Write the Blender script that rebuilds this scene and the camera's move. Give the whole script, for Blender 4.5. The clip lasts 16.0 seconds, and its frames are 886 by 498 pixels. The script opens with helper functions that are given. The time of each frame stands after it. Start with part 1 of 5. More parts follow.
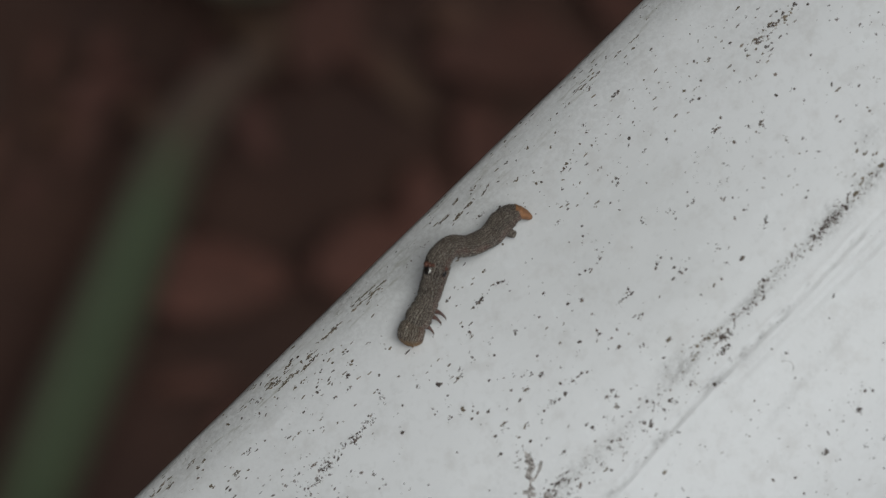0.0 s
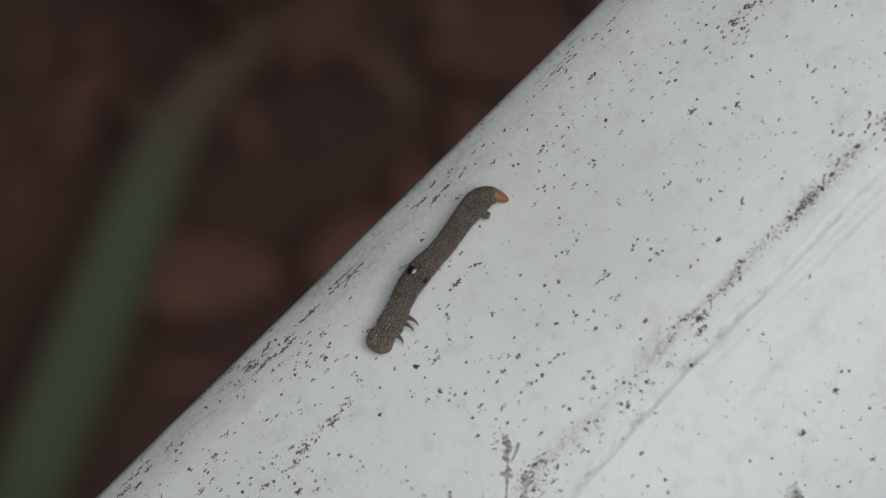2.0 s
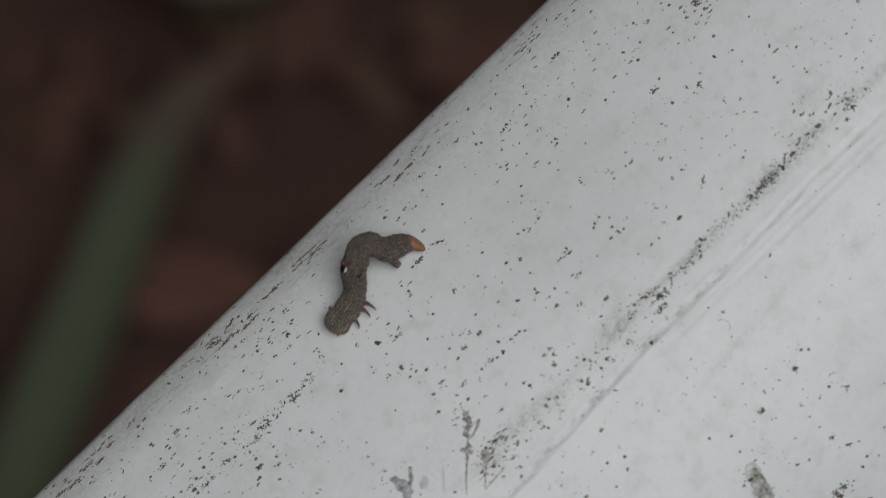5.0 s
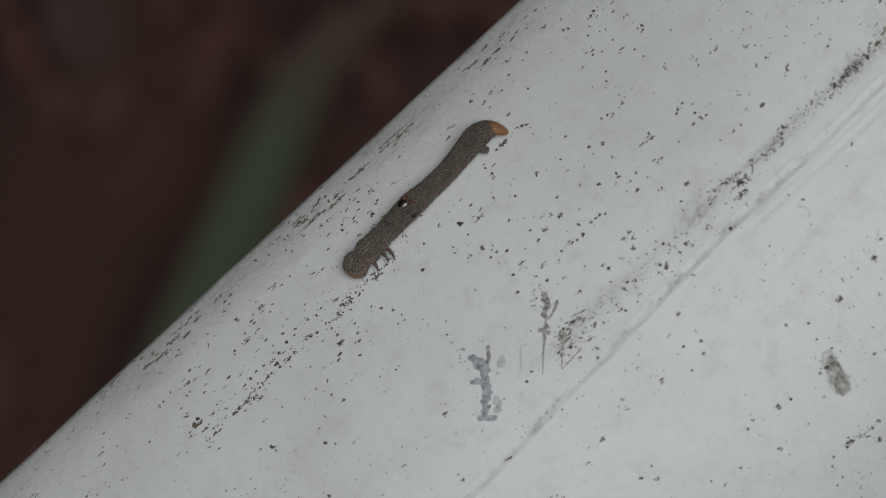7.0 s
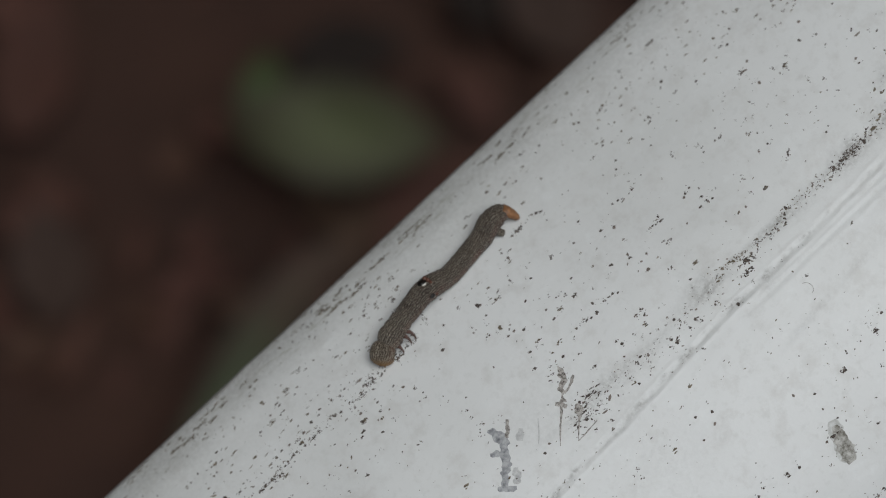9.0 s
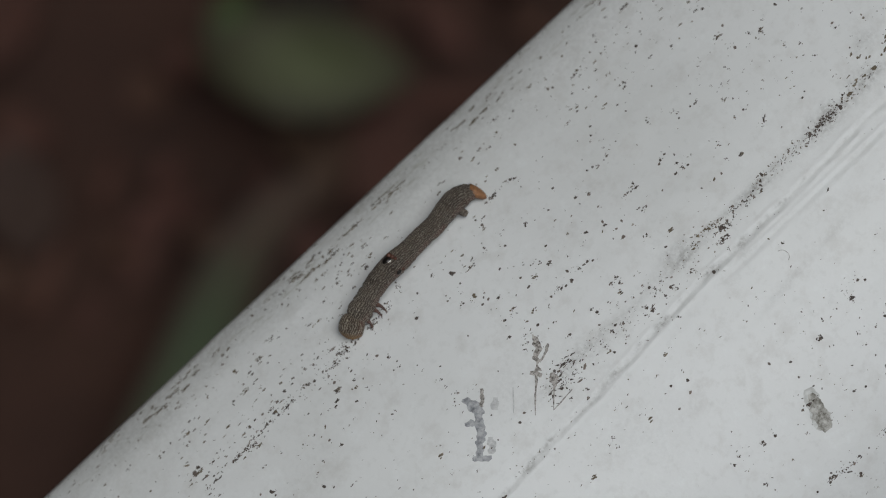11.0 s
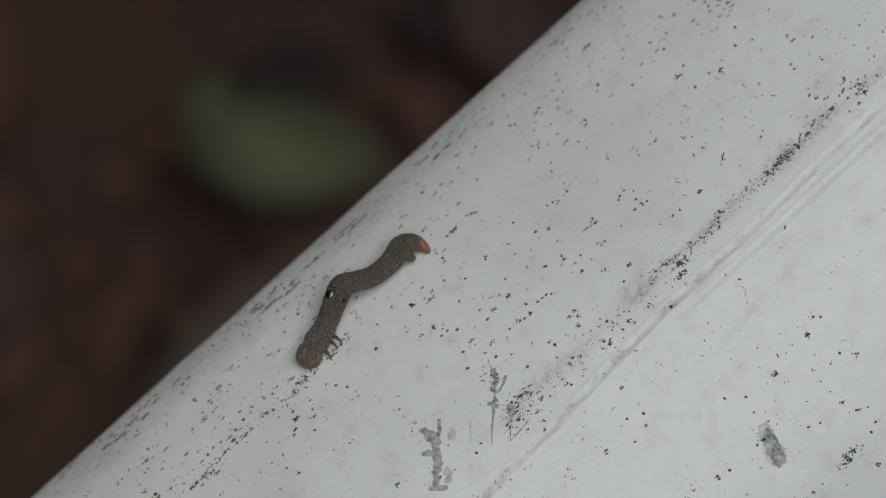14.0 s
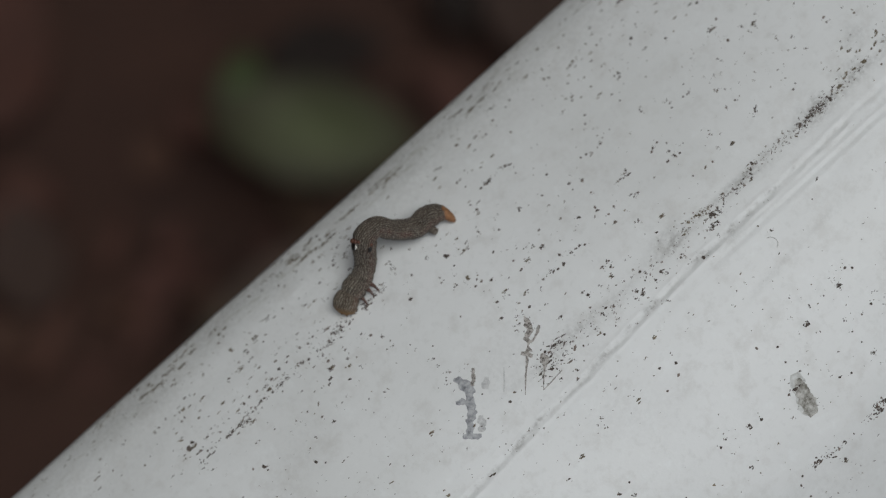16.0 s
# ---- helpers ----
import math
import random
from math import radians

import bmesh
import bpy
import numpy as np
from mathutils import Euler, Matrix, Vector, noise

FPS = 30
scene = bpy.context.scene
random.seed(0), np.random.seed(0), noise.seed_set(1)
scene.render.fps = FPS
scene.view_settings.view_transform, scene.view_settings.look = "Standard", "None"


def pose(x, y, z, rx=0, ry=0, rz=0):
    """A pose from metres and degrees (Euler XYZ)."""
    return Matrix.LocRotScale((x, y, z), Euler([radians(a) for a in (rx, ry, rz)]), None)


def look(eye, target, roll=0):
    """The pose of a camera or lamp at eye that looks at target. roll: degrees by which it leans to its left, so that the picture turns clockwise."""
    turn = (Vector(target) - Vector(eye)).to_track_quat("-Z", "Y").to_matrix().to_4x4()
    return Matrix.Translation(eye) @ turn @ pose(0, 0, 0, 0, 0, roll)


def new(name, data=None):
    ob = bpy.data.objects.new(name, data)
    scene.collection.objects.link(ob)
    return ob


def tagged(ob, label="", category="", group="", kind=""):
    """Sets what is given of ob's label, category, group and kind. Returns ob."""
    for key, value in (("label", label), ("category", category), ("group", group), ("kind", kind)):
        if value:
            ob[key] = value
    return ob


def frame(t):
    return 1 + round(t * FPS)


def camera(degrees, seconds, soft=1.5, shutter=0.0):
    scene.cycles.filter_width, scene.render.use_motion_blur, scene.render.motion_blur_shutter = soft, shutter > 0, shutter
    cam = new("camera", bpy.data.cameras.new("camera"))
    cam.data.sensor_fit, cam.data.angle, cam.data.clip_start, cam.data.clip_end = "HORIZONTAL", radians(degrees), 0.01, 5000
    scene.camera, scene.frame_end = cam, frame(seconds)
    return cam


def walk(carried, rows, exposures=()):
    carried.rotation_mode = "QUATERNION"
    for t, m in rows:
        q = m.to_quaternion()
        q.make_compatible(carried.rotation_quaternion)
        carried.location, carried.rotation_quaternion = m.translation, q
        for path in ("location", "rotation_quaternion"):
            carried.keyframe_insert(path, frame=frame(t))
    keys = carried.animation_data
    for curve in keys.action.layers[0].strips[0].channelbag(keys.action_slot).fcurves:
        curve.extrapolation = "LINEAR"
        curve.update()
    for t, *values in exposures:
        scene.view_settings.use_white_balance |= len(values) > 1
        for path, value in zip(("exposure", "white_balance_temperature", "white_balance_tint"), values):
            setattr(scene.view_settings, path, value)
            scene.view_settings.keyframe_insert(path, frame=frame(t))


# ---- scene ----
# Camera: a hand-held close-up from above a rail, looking steeply down.
cam = camera(20.0, 16.0, 1.1)
cam.data.dof.use_dof = True
cam.data.dof.focus_distance = 0.3148
cam.data.dof.aperture_fstop = 15.0
CAM = [
    (0, -0.00374, 0.08440, 1.32995, -4.174, -4.713, -44.135),
    (0.5, -0.00358, 0.08288, 1.33022, -4.217, -4.577, -44.183),
    (1, -0.00191, 0.08154, 1.32967, -4.216, -4.491, -44.411),
    (1.5, -0.00182, 0.08237, 1.32989, -4.176, -4.608, -44.437),
    (2, -0.00349, 0.08124, 1.33057, -4.172, -4.794, -44.277),
    (2.5, -0.00581, 0.07894, 1.33231, -4.062, -5.039, -44.244),
    (3, -0.00796, 0.07650, 1.33300, -3.784, -5.164, -44.214),
    (3.5, -0.00872, 0.07374, 1.33447, -3.457, -5.350, -44.114),
    (4, -0.01047, 0.07401, 1.33550, -3.344, -5.541, -43.974),
    (4.2, -0.01111, 0.07526, 1.33571, -3.184, -5.630, -44.008),
    (6.3, 0.00787, 0.07218, 1.32538, -4.799, -3.568, -43.242),
    (6.5, 0.00449, 0.06933, 1.32755, -4.647, -3.327, -43.112),
    (7, -0.00531, 0.06137, 1.33683, -4.503, -1.279, -42.779),
    (7.5, -0.01678, 0.05093, 1.34575, -1.341, -0.916, -42.511),
    (8, -0.02897, 0.04915, 1.35132, 0.951, -1.367, -42.591),
    (8.5, -0.03141, 0.04846, 1.35218, 2.062, -2.085, -42.692),
    (9, -0.03012, 0.04887, 1.35055, 2.161, -2.514, -43.109),
    (9.2, -0.02977, 0.04887, 1.35004, 2.600, -2.547, -43.165),
    (11.3, -0.02597, 0.05376, 1.34815, 0.225, -3.212, -43.332),
    (11.5, -0.02691, 0.05294, 1.34875, 0.767, -3.483, -43.271),
    (12, -0.03089, 0.05108, 1.35076, 1.725, -4.047, -42.998),
    (12.5, -0.03725, 0.04667, 1.35308, 2.702, -4.002, -42.604),
    (13, -0.03883, 0.04426, 1.35363, 3.622, -4.364, -42.520),
    (13.5, -0.03473, 0.04283, 1.35150, 4.050, -4.137, -42.367),
    (14, -0.03117, 0.04485, 1.35089, 2.757, -3.688, -42.350),
    (14.5, -0.03283, 0.04646, 1.35139, 2.450, -2.960, -42.203),
    (15, -0.03528, 0.04833, 1.35183, 2.431, -2.828, -42.305),
    (15.5, -0.03505, 0.04538, 1.35225, 2.346, -2.898, -42.321),
    (16, -0.03523, 0.04184, 1.35337, 2.489, -3.058, -42.216),
]
walk(cam, [(t, pose(x, y, z, a, b, c)) for t, x, y, z, a, b, c in CAM], [(t, e, 5890, 5.4) for t, e in ((0.0, -0.12), (1.0, -0.06), (2.3, -0.11), (3.0, -0.2), (4.0, -0.36), (6.3, -0.2), (7.2, -0.42), (8.5, -0.31), (9.0, -0.18), (12.0, -0.31), (14.5, -0.34), (16.0, -0.27))])

# World: a bright overcast sky, with a broad weak sun behind the cloud.
SUN_FROM = Vector((0.2, 0.04, 1.0)).normalized()
world = bpy.data.worlds.new("overcast_sky")
scene.world = world
world.use_nodes = True
wn, wl = world.node_tree.nodes, world.node_tree.links
sky = wn.new("ShaderNodeTexSky")
sky.sky_type = "NISHITA"
sky.sun_disc = False
sky.sun_elevation = math.asin(SUN_FROM.z)
sky.sun_rotation = math.atan2(SUN_FROM.x, SUN_FROM.y)
sky.air_density = 0.6
sky.dust_density = 6.0
sky.ozone_density = 0.4
wl.new(sky.outputs["Color"], wn["Background"].inputs["Color"])
wn["Background"].inputs["Strength"].default_value = 0.035
sun = new("sun", bpy.data.lights.new("sun", "SUN"))
sun.data.energy = 2.1
sun.data.angle = radians(40)
sun.data.color = (1.0, 0.95, 0.88)
sun.matrix_world = look((0, 0, 6), Vector((0, 0, 6)) - SUN_FROM)
scene.view_settings.exposure = 0.0


# ---- materials ----
class Mat:
    """A node material with a few short ways to add nodes."""

    def __init__(self, name, rough=0.6, spec=0.5):
        self.m = bpy.data.materials.new(name)
        self.m.use_nodes = True
        self.t = self.m.node_tree
        self.b = self.t.nodes["Principled BSDF"]
        self.b.inputs["Roughness"].default_value = rough
        self.b.inputs["Specular IOR Level"].default_value = spec

    def node(self, kind, **values):
        n = self.t.nodes.new(kind)
        for k, v in values.items():
            n.inputs[k.replace("_", " ")].default_value = v
        return n

    def link(self, a, b):
        self.t.links.new(a, b)

    def coords(self, scale=(1, 1, 1), attribute=""):
        if attribute:
            src = self.t.nodes.new("ShaderNodeAttribute")
            src.attribute_name = attribute
            out = src.outputs["Vector"]
        else:
            out = self.t.nodes.new("ShaderNodeTexCoord").outputs["Object"]
        mp = self.node("ShaderNodeMapping")
        mp.inputs["Scale"].default_value = scale
        self.link(out, mp.inputs["Vector"])
        return mp.outputs["Vector"]

    def value(self, attribute):
        src = self.t.nodes.new("ShaderNodeAttribute")
        src.attribute_name = attribute
        return src.outputs["Fac"]

    def noise(self, vec, scale, detail=4.0, rough=0.55):
        n = self.node("ShaderNodeTexNoise", Scale=scale, Detail=detail, Roughness=rough)
        self.link(vec, n.inputs["Vector"])
        return n.outputs["Fac"]

    def ramp(self, fac, *stops):
        r = self.t.nodes.new("ShaderNodeValToRGB")
        e = r.color_ramp.elements
        while len(e) < len(stops):
            e.new(0.5)
        for s, (p, c) in zip(e, stops):
            s.position = p
            s.color = (*c, 1) if isinstance(c, tuple) else (c, c, c, 1)
        self.link(fac, r.inputs["Fac"])
        return r.outputs["Color"]

    def math(self, op, a, b):
        n = self.t.nodes.new("ShaderNodeMath")
        n.operation = op
        for i, v in enumerate((a, b)):
            if isinstance(v, (int, float)):
                n.inputs[i].default_value = v
            else:
                self.link(v, n.inputs[i])
        return n.outputs[0]

    def mix(self, fac, a, b, blend="MIX"):
        n = self.t.nodes.new("ShaderNodeMix")
        n.data_type, n.blend_type = "RGBA", blend
        for i, v in ((0, fac), (6, a), (7, b)):
            if isinstance(v, tuple):
                n.inputs[i].default_value = (*v, 1)
            elif isinstance(v, (int, float)):
                n.inputs[i].default_value = v
            else:
                self.link(v, n.inputs[i])
        return n.outputs[2]

    def colour(self, c):
        if isinstance(c, tuple):
            self.b.inputs["Base Color"].default_value = (*c, 1)
        else:
            self.link(c, self.b.inputs["Base Color"])

    def bump(self, height, distance, strength=1.0):
        n = self.node("ShaderNodeBump", Distance=distance, Strength=strength)
        self.link(height, n.inputs["Height"])
        self.link(n.outputs["Normal"], self.b.inputs["Normal"])


def make_paint():
    m = Mat("white_rail_paint", 0.42, 0.42)
    v = m.coords()
    cloud = m.noise(v, 30, 5)
    base = m.ramp(cloud, (0.3, (0.66, 0.665, 0.655)), (0.6, (0.735, 0.74, 0.735)))
    fine = m.noise(v, 900, 3, 0.6)
    base = m.mix(m.ramp(fine, (0.56, 0.0), (0.72, 0.22)), base, (0.52, 0.52, 0.5))
    mottle = m.noise(v, 260, 6, 0.7)
    base = m.mix(m.ramp(mottle, (0.52, 0.0), (0.68, 0.3)), base, (0.5, 0.48, 0.45))
    base = m.mix(m.ramp(mottle, (0.3, 0.35), (0.42, 0.0)), base, (0.8, 0.82, 0.82))
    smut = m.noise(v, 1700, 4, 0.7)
    # This mask carries real grime and the shade painted on the far edge.
    dirt_and_shade = m.math("MULTIPLY", m.value("dirt_and_shade"), m.ramp(smut, (0.38, 0.25), (0.62, 1.0)))
    base = m.mix(dirt_and_shade, base, (0.19, 0.18, 0.165))
    streak = m.noise(m.coords((260, 1500, 1500)), 1.0, 5, 0.65)
    algae = m.math("MULTIPLY", m.value("algae"), m.ramp(streak, (0.55, 0.0), (0.68, 0.8)))
    base = m.mix(algae, base, (0.2, 0.19, 0.11))
    m.colour(base)
    m.link(m.ramp(cloud, (0.3, 0.36), (0.7, 0.5)), m.b.inputs["Roughness"])
    ripple = m.math("ADD", m.noise(m.coords((0.5, 1, 1)), 420, 3), m.math("MULTIPLY", fine, 0.35))
    m.bump(ripple, 0.00012, 0.8)
    return m.m


def make_speck(name, dark, light):
    m = Mat(name, 0.85, 0.2)
    g = m.t.nodes.new("ShaderNodeNewGeometry")
    c = m.ramp(g.outputs["Random Per Island"], (0.0, dark), (0.7, dark), (1.0, light))
    n = m.noise(m.coords(), 9000, 2)
    m.colour(m.mix(m.ramp(n, (0.35, 0.0), (0.65, 0.5)), c, light))
    return m.m


def make_scuff(name, a, b, scale=1500):
    m = Mat(name, 0.7, 0.3)
    n = m.noise(m.coords(), scale, 5, 0.65)
    m.colour(m.ramp(n, (0.35, a), (0.62, b)))
    m.bump(n, 0.00004)
    return m.m


def make_skin():
    """Grey-brown skin with pale, wavy, beaded lines along the body; ochre at the face."""
    m = Mat("caterpillar_skin", 0.62, 0.35)
    rest = m.t.nodes.new("ShaderNodeAttribute")
    rest.attribute_name = "rest"
    sep = m.t.nodes.new("ShaderNodeSeparateXYZ")
    m.link(rest.outputs["Vector"], sep.inputs[0])
    angle = m.math("ARCTAN2", sep.outputs["Y"], sep.outputs["Z"])
    v = m.coords((1, 1, 1), "rest")
    wob = m.noise(v, 1.2, 3)
    phase = m.math("ADD", m.math("MULTIPLY", angle, 31.0), m.math("MULTIPLY", wob, 16.0))
    line = m.math("SINE", phase, 0.0)
    beads = m.noise(v, 4.5, 4, 0.7)
    pale = m.math("MULTIPLY", m.ramp(m.math("MULTIPLY_ADD", line, 0.5), (0.4, 0.0), (0.72, 1.0)), m.ramp(beads, (0.4, 0.15), (0.6, 1.0)))
    blotch = m.noise(v, 0.55, 4)
    base = m.ramp(blotch, (0.35, (0.07, 0.051, 0.039)), (0.65, (0.13, 0.098, 0.073)))
    flank = m.math("MULTIPLY", m.ramp(m.math("MULTIPLY", m.math("ABSOLUTE", angle, 0.0), 0.3), (0.28, 0.0), (0.4, 0.75), (0.56, 0.1)), m.ramp(blotch, (0.4, 0.2), (0.6, 1.0)))
    base = m.mix(flank, base, (0.15, 0.05, 0.038))
    fore = m.ramp(m.math("ADD", m.math("MULTIPLY", sep.outputs["X"], 0.1), 1.0), (0.05, 0.6), (0.62, 1.0))
    dash = m.ramp(m.noise(m.coords((1.6, 0.5, 0.5), "rest"), 3.0, 3, 0.6), (0.34, 0.45), (0.54, 1.0))
    base = m.mix(m.math("MULTIPLY", m.math("MULTIPLY", pale, dash), fore), base, (0.78, 0.71, 0.58))
    spots = m.noise(v, 6.5, 2, 0.5)
    base = m.mix(m.ramp(spots, (0.6, 0.0), (0.68, 0.75)), base, (0.68, 0.63, 0.53))
    front = m.math("ADD", m.math("MULTIPLY", sep.outputs["X"], 0.4), m.math("MULTIPLY", sep.outputs["Z"], -0.12))
    face = m.ramp(m.math("ADD", m.math("ADD", front, 0.68), m.math("MULTIPLY", beads, 0.5)), (0.46, 0.06), (0.84, 0.95))
    base = m.mix(m.math("MULTIPLY", face, m.value("ochre")), base, (0.45, 0.25, 0.085))
    m.colour(base)
    m.bump(m.math("ADD", pale, beads), 0.00036, 1.0)
    return m.m


def make_plain(name, a, b, scale, rough=0.6, spec=0.4, relief=0.00005):
    m = Mat(name, rough, spec)
    n = m.noise(m.coords(), scale, 4, 0.6)
    m.colour(m.ramp(n, (0.3, a), (0.7, b)))
    m.bump(n, relief)
    return m.m


def make_litter(name, *cols):
    m = Mat(name, 0.8, 0.25)
    g = m.t.nodes.new("ShaderNodeNewGeometry")
    k = len(cols)
    c = m.ramp(g.outputs["Random Per Island"], *[(i / (k - 1), col) for i, col in enumerate(cols)])
    n = m.noise(m.coords(), 160, 4)
    m.colour(m.mix(m.ramp(n, (0.35, 0.0), (0.7, 0.6)), c, (0.04, 0.025, 0.019)))
    m.bump(n, 0.001)
    return m.m


def make_soil():
    m = Mat("dark_soil", 0.9, 0.2)
    v = m.coords()
    big, small = m.noise(v, 7, 5), m.noise(v, 90, 5)
    a = m.ramp(big, (0.35, (0.039, 0.022, 0.0175)), (0.65, (0.065, 0.034, 0.0245)))
    m.colour(m.mix(m.ramp(small, (0.4, 0.0), (0.7, 0.5)), a, (0.045, 0.026, 0.019)))
    m.bump(small, 0.004)
    return m.m


def make_blade():
    """A strap leaf, green with pale veins, withered brown at its tip."""
    m = Mat("strap_leaf_green", 0.6, 0.2)
    n = m.noise(m.coords((20, 20, 20)), 6, 4)
    green = m.ramp(n, (0.3, (0.052, 0.07, 0.034)), (0.7, (0.075, 0.097, 0.05)))
    blade = m.mix(m.ramp(m.value("along"), (0.62, 0.0), (0.76, 1.0)), green, (0.074, 0.046, 0.032))
    m.colour(m.mix(m.ramp(m.value("across"), (0.3, 0.0), (1.0, 0.9)), blade, (0.042, 0.032, 0.022)))
    m.bump(n, 0.0005)
    return m.m


def make_broad(name, a, b):
    """A broad leaf, green at its heart and browned towards its margin."""
    m = Mat(name, 0.6, 0.2)
    n = m.noise(m.coords(), 45, 4, 0.6)
    green = m.ramp(n, (0.3, a), (0.7, b))
    m.colour(m.mix(m.ramp(m.value("margin"), (0.2, 0.0), (1.0, 0.9)), green, (0.042, 0.034, 0.022)))
    m.bump(n, 0.0006)
    return m.m


PAINT = make_paint()
SPECK = make_speck("mildew_black", (0.045, 0.037, 0.033), (0.22, 0.18, 0.155))
GRIME = make_speck("grime_brown", (0.1, 0.08, 0.055), (0.26, 0.22, 0.165))
GREY = make_scuff("grey_scrape", (0.2, 0.205, 0.22), (0.47, 0.475, 0.485))
SMEAR = make_scuff("brown_smear", (0.07, 0.06, 0.05), (0.52, 0.49, 0.46), 2600)
SKIN = make_skin()
LEG = make_plain("leg_red_brown", (0.04, 0.022, 0.018), (0.16, 0.09, 0.07), 2500, 0.4)
CLASP = make_plain("clasper_orange", (0.16, 0.075, 0.035), (0.34, 0.17, 0.075), 2200, 0.5)
BLACK = make_plain("eyespot_black", (0.006, 0.005, 0.005), (0.02, 0.015, 0.012), 3000, 0.3)
WHITE = make_plain("eyespot_white", (0.6, 0.57, 0.5), (0.8, 0.78, 0.72), 3000, 0.5)
RUST = make_plain("tubercle_rust", (0.06, 0.025, 0.016), (0.15, 0.064, 0.04), 3000, 0.5)
SOIL = make_soil()
LITTER = make_litter("leaf_litter_brown", (0.079, 0.035, 0.027), (0.104, 0.045, 0.034), (0.088, 0.041, 0.029), (0.115, 0.049, 0.036), (0.076, 0.048, 0.029))
RUSSET = make_litter("dead_leaf_russet", (0.067, 0.029, 0.021), (0.090, 0.038, 0.027))
REDDISH = make_litter("dead_leaf_red", (0.099, 0.042, 0.030), (0.128, 0.053, 0.037))
TAN = make_litter("dead_leaf_tan", (0.055, 0.035, 0.027), (0.071, 0.044, 0.034))
# Near-black colour for the shade in gaps of the litter.
GAP_SHADE = make_litter("gap_shade_black", (0.009, 0.007, 0.006), (0.014, 0.011, 0.009))
BLADE = make_blade()
GREEN = make_broad("broad_leaf_green", (0.045, 0.074, 0.018), (0.07, 0.105, 0.03))
OLIVE = make_broad("broad_leaf_olive", (0.07, 0.078, 0.032), (0.108, 0.118, 0.056))
RENDERED = make_plain("wall_render", (0.06, 0.045, 0.035), (0.1, 0.08, 0.062), 9, 0.8, 0.2, 0.002)
RIB = make_plain("strap_midrib", (0.06, 0.08, 0.045), (0.09, 0.105, 0.062), 90, 0.6, 0.2)
STEM = make_plain("stem_green", (0.03, 0.045, 0.018), (0.06, 0.075, 0.03), 80)


# ---- mesh helpers ----
def mesh_of(name, verts, faces, mat, smooth=True):
    me = bpy.data.meshes.new(name)
    me.from_pydata(verts, [], faces)
    me.materials.append(mat)
    if smooth:
        me.polygons.foreach_set("use_smooth", [True] * len(me.polygons))
    me.update()
    return me


def part(name, me, parent, label="", kind=""):
    ob = new(name, me)
    ob.parent = parent
    return tagged(ob, label, kind=kind)


def tube(points, radii, sides=10, flat=1.0):
    """A closed, tapered tube along points."""
    pts = [Vector(p) for p in points]
    verts, faces = [], []
    ref = Vector((0, 0, 1)) if abs((pts[-1] - pts[0]).normalized().z) < 0.9 else Vector((1, 0, 0))
    for i, (p, r) in enumerate(zip(pts, radii)):
        d = (pts[min(i + 1, len(pts) - 1)] - pts[max(i - 1, 0)]).normalized()
        u = d.cross(ref).normalized()
        w = u.cross(d)
        for k in range(sides):
            a = 2 * math.pi * k / sides
            verts.append(p + u * (r * math.cos(a)) + w * (r * flat * math.sin(a)))
    for i in range(len(pts) - 1):
        for k in range(sides):
            n = (k + 1) % sides
            faces.append((i * sides + k, i * sides + n, (i + 1) * sides + n, (i + 1) * sides + k))
    faces.append(tuple(range(sides - 1, -1, -1)))
    faces.append(tuple(range((len(pts) - 1) * sides, len(pts) * sides)))
    return verts, faces


# ---- the rail: a level, broad, flattened bar with rounded edges, along x ----
RAIL_Z = 0.95  # height of the centre of the crown's curve
# The section, from its crown outwards: arcs of (radius in millimetres, lean in radians at which each ends).
ARCS = [(87.3, 0.6), (18.23, 0.974), (3.0, math.pi)]
HALF_S = 87.3 * 0.6 + 18.23 * 0.374 + 3.0 * (math.pi - 0.974)


def rail_arc(s):
    """Lean of the surface s millimetres round from the crown, and the centre and radius of its arc."""
    left, lean, y, z, last = abs(s), 0.0, 0.0, 0.0, None
    for r, end in ARCS:
        if last:
            y += (last - r) * math.sin(lean)
            z += (last - r) * math.cos(lean)
        if left <= r * (end - lean) or end == math.pi:
            return lean + left / r, y, z, r
        left -= r * (end - lean)
        lean, last = end, r


def rail_turn(s):
    return math.copysign(rail_arc(s)[0], s)


def on_rail(x, s, h=0.0):
    """Place over the rail: millimetres along it, round it from its crown towards +y, and above the paint."""
    t, y, z, r = rail_arc(s)
    y, z = math.copysign(y + (r + h) * math.sin(t), s), z + (r + h) * math.cos(t)
    return Vector((x, y, z)) * 0.001 + Vector((0, 0, RAIL_Z))


def rail_up(s):
    return Vector((0, math.sin(rail_turn(s)), math.cos(rail_turn(s))))


def bell(v, w):
    return math.exp(-(v / w) ** 2)


def step(v, a, b):
    t = min(1.0, max(0.0, (v - a) / (b - a)))
    return t * t * (3 - 2 * t)


def groove_one(x):
    return 17.9 + (0.012 if x > 10 else 0.06) * (x - 10) + 0.2 * noise.noise((x * 0.05, 0.5, 0.5)) + (0.14 - 0.09 * step(x, 0, 25)) * (1.4 * noise.noise((x * 0.35, 0.5, 8.5)) + 0.8 * noise.noise((x * 1.1, 0.5, 2.5)))


def groove_two(x):
    return 16.0 - 0.004 * (x - 20)


BLISTERS = [(-1.7, 59.9, 1.6), (-7.5, 59.9, 1.5), (-40.7, 60.1, 1.4), (37.3, 61.2, 1.6), (-16.1, 54.8, 1.3), (15.6, 54.0, 1.2), (-8.3, 53.6, 1.2), (-30.8, 52.7, 1.2)]


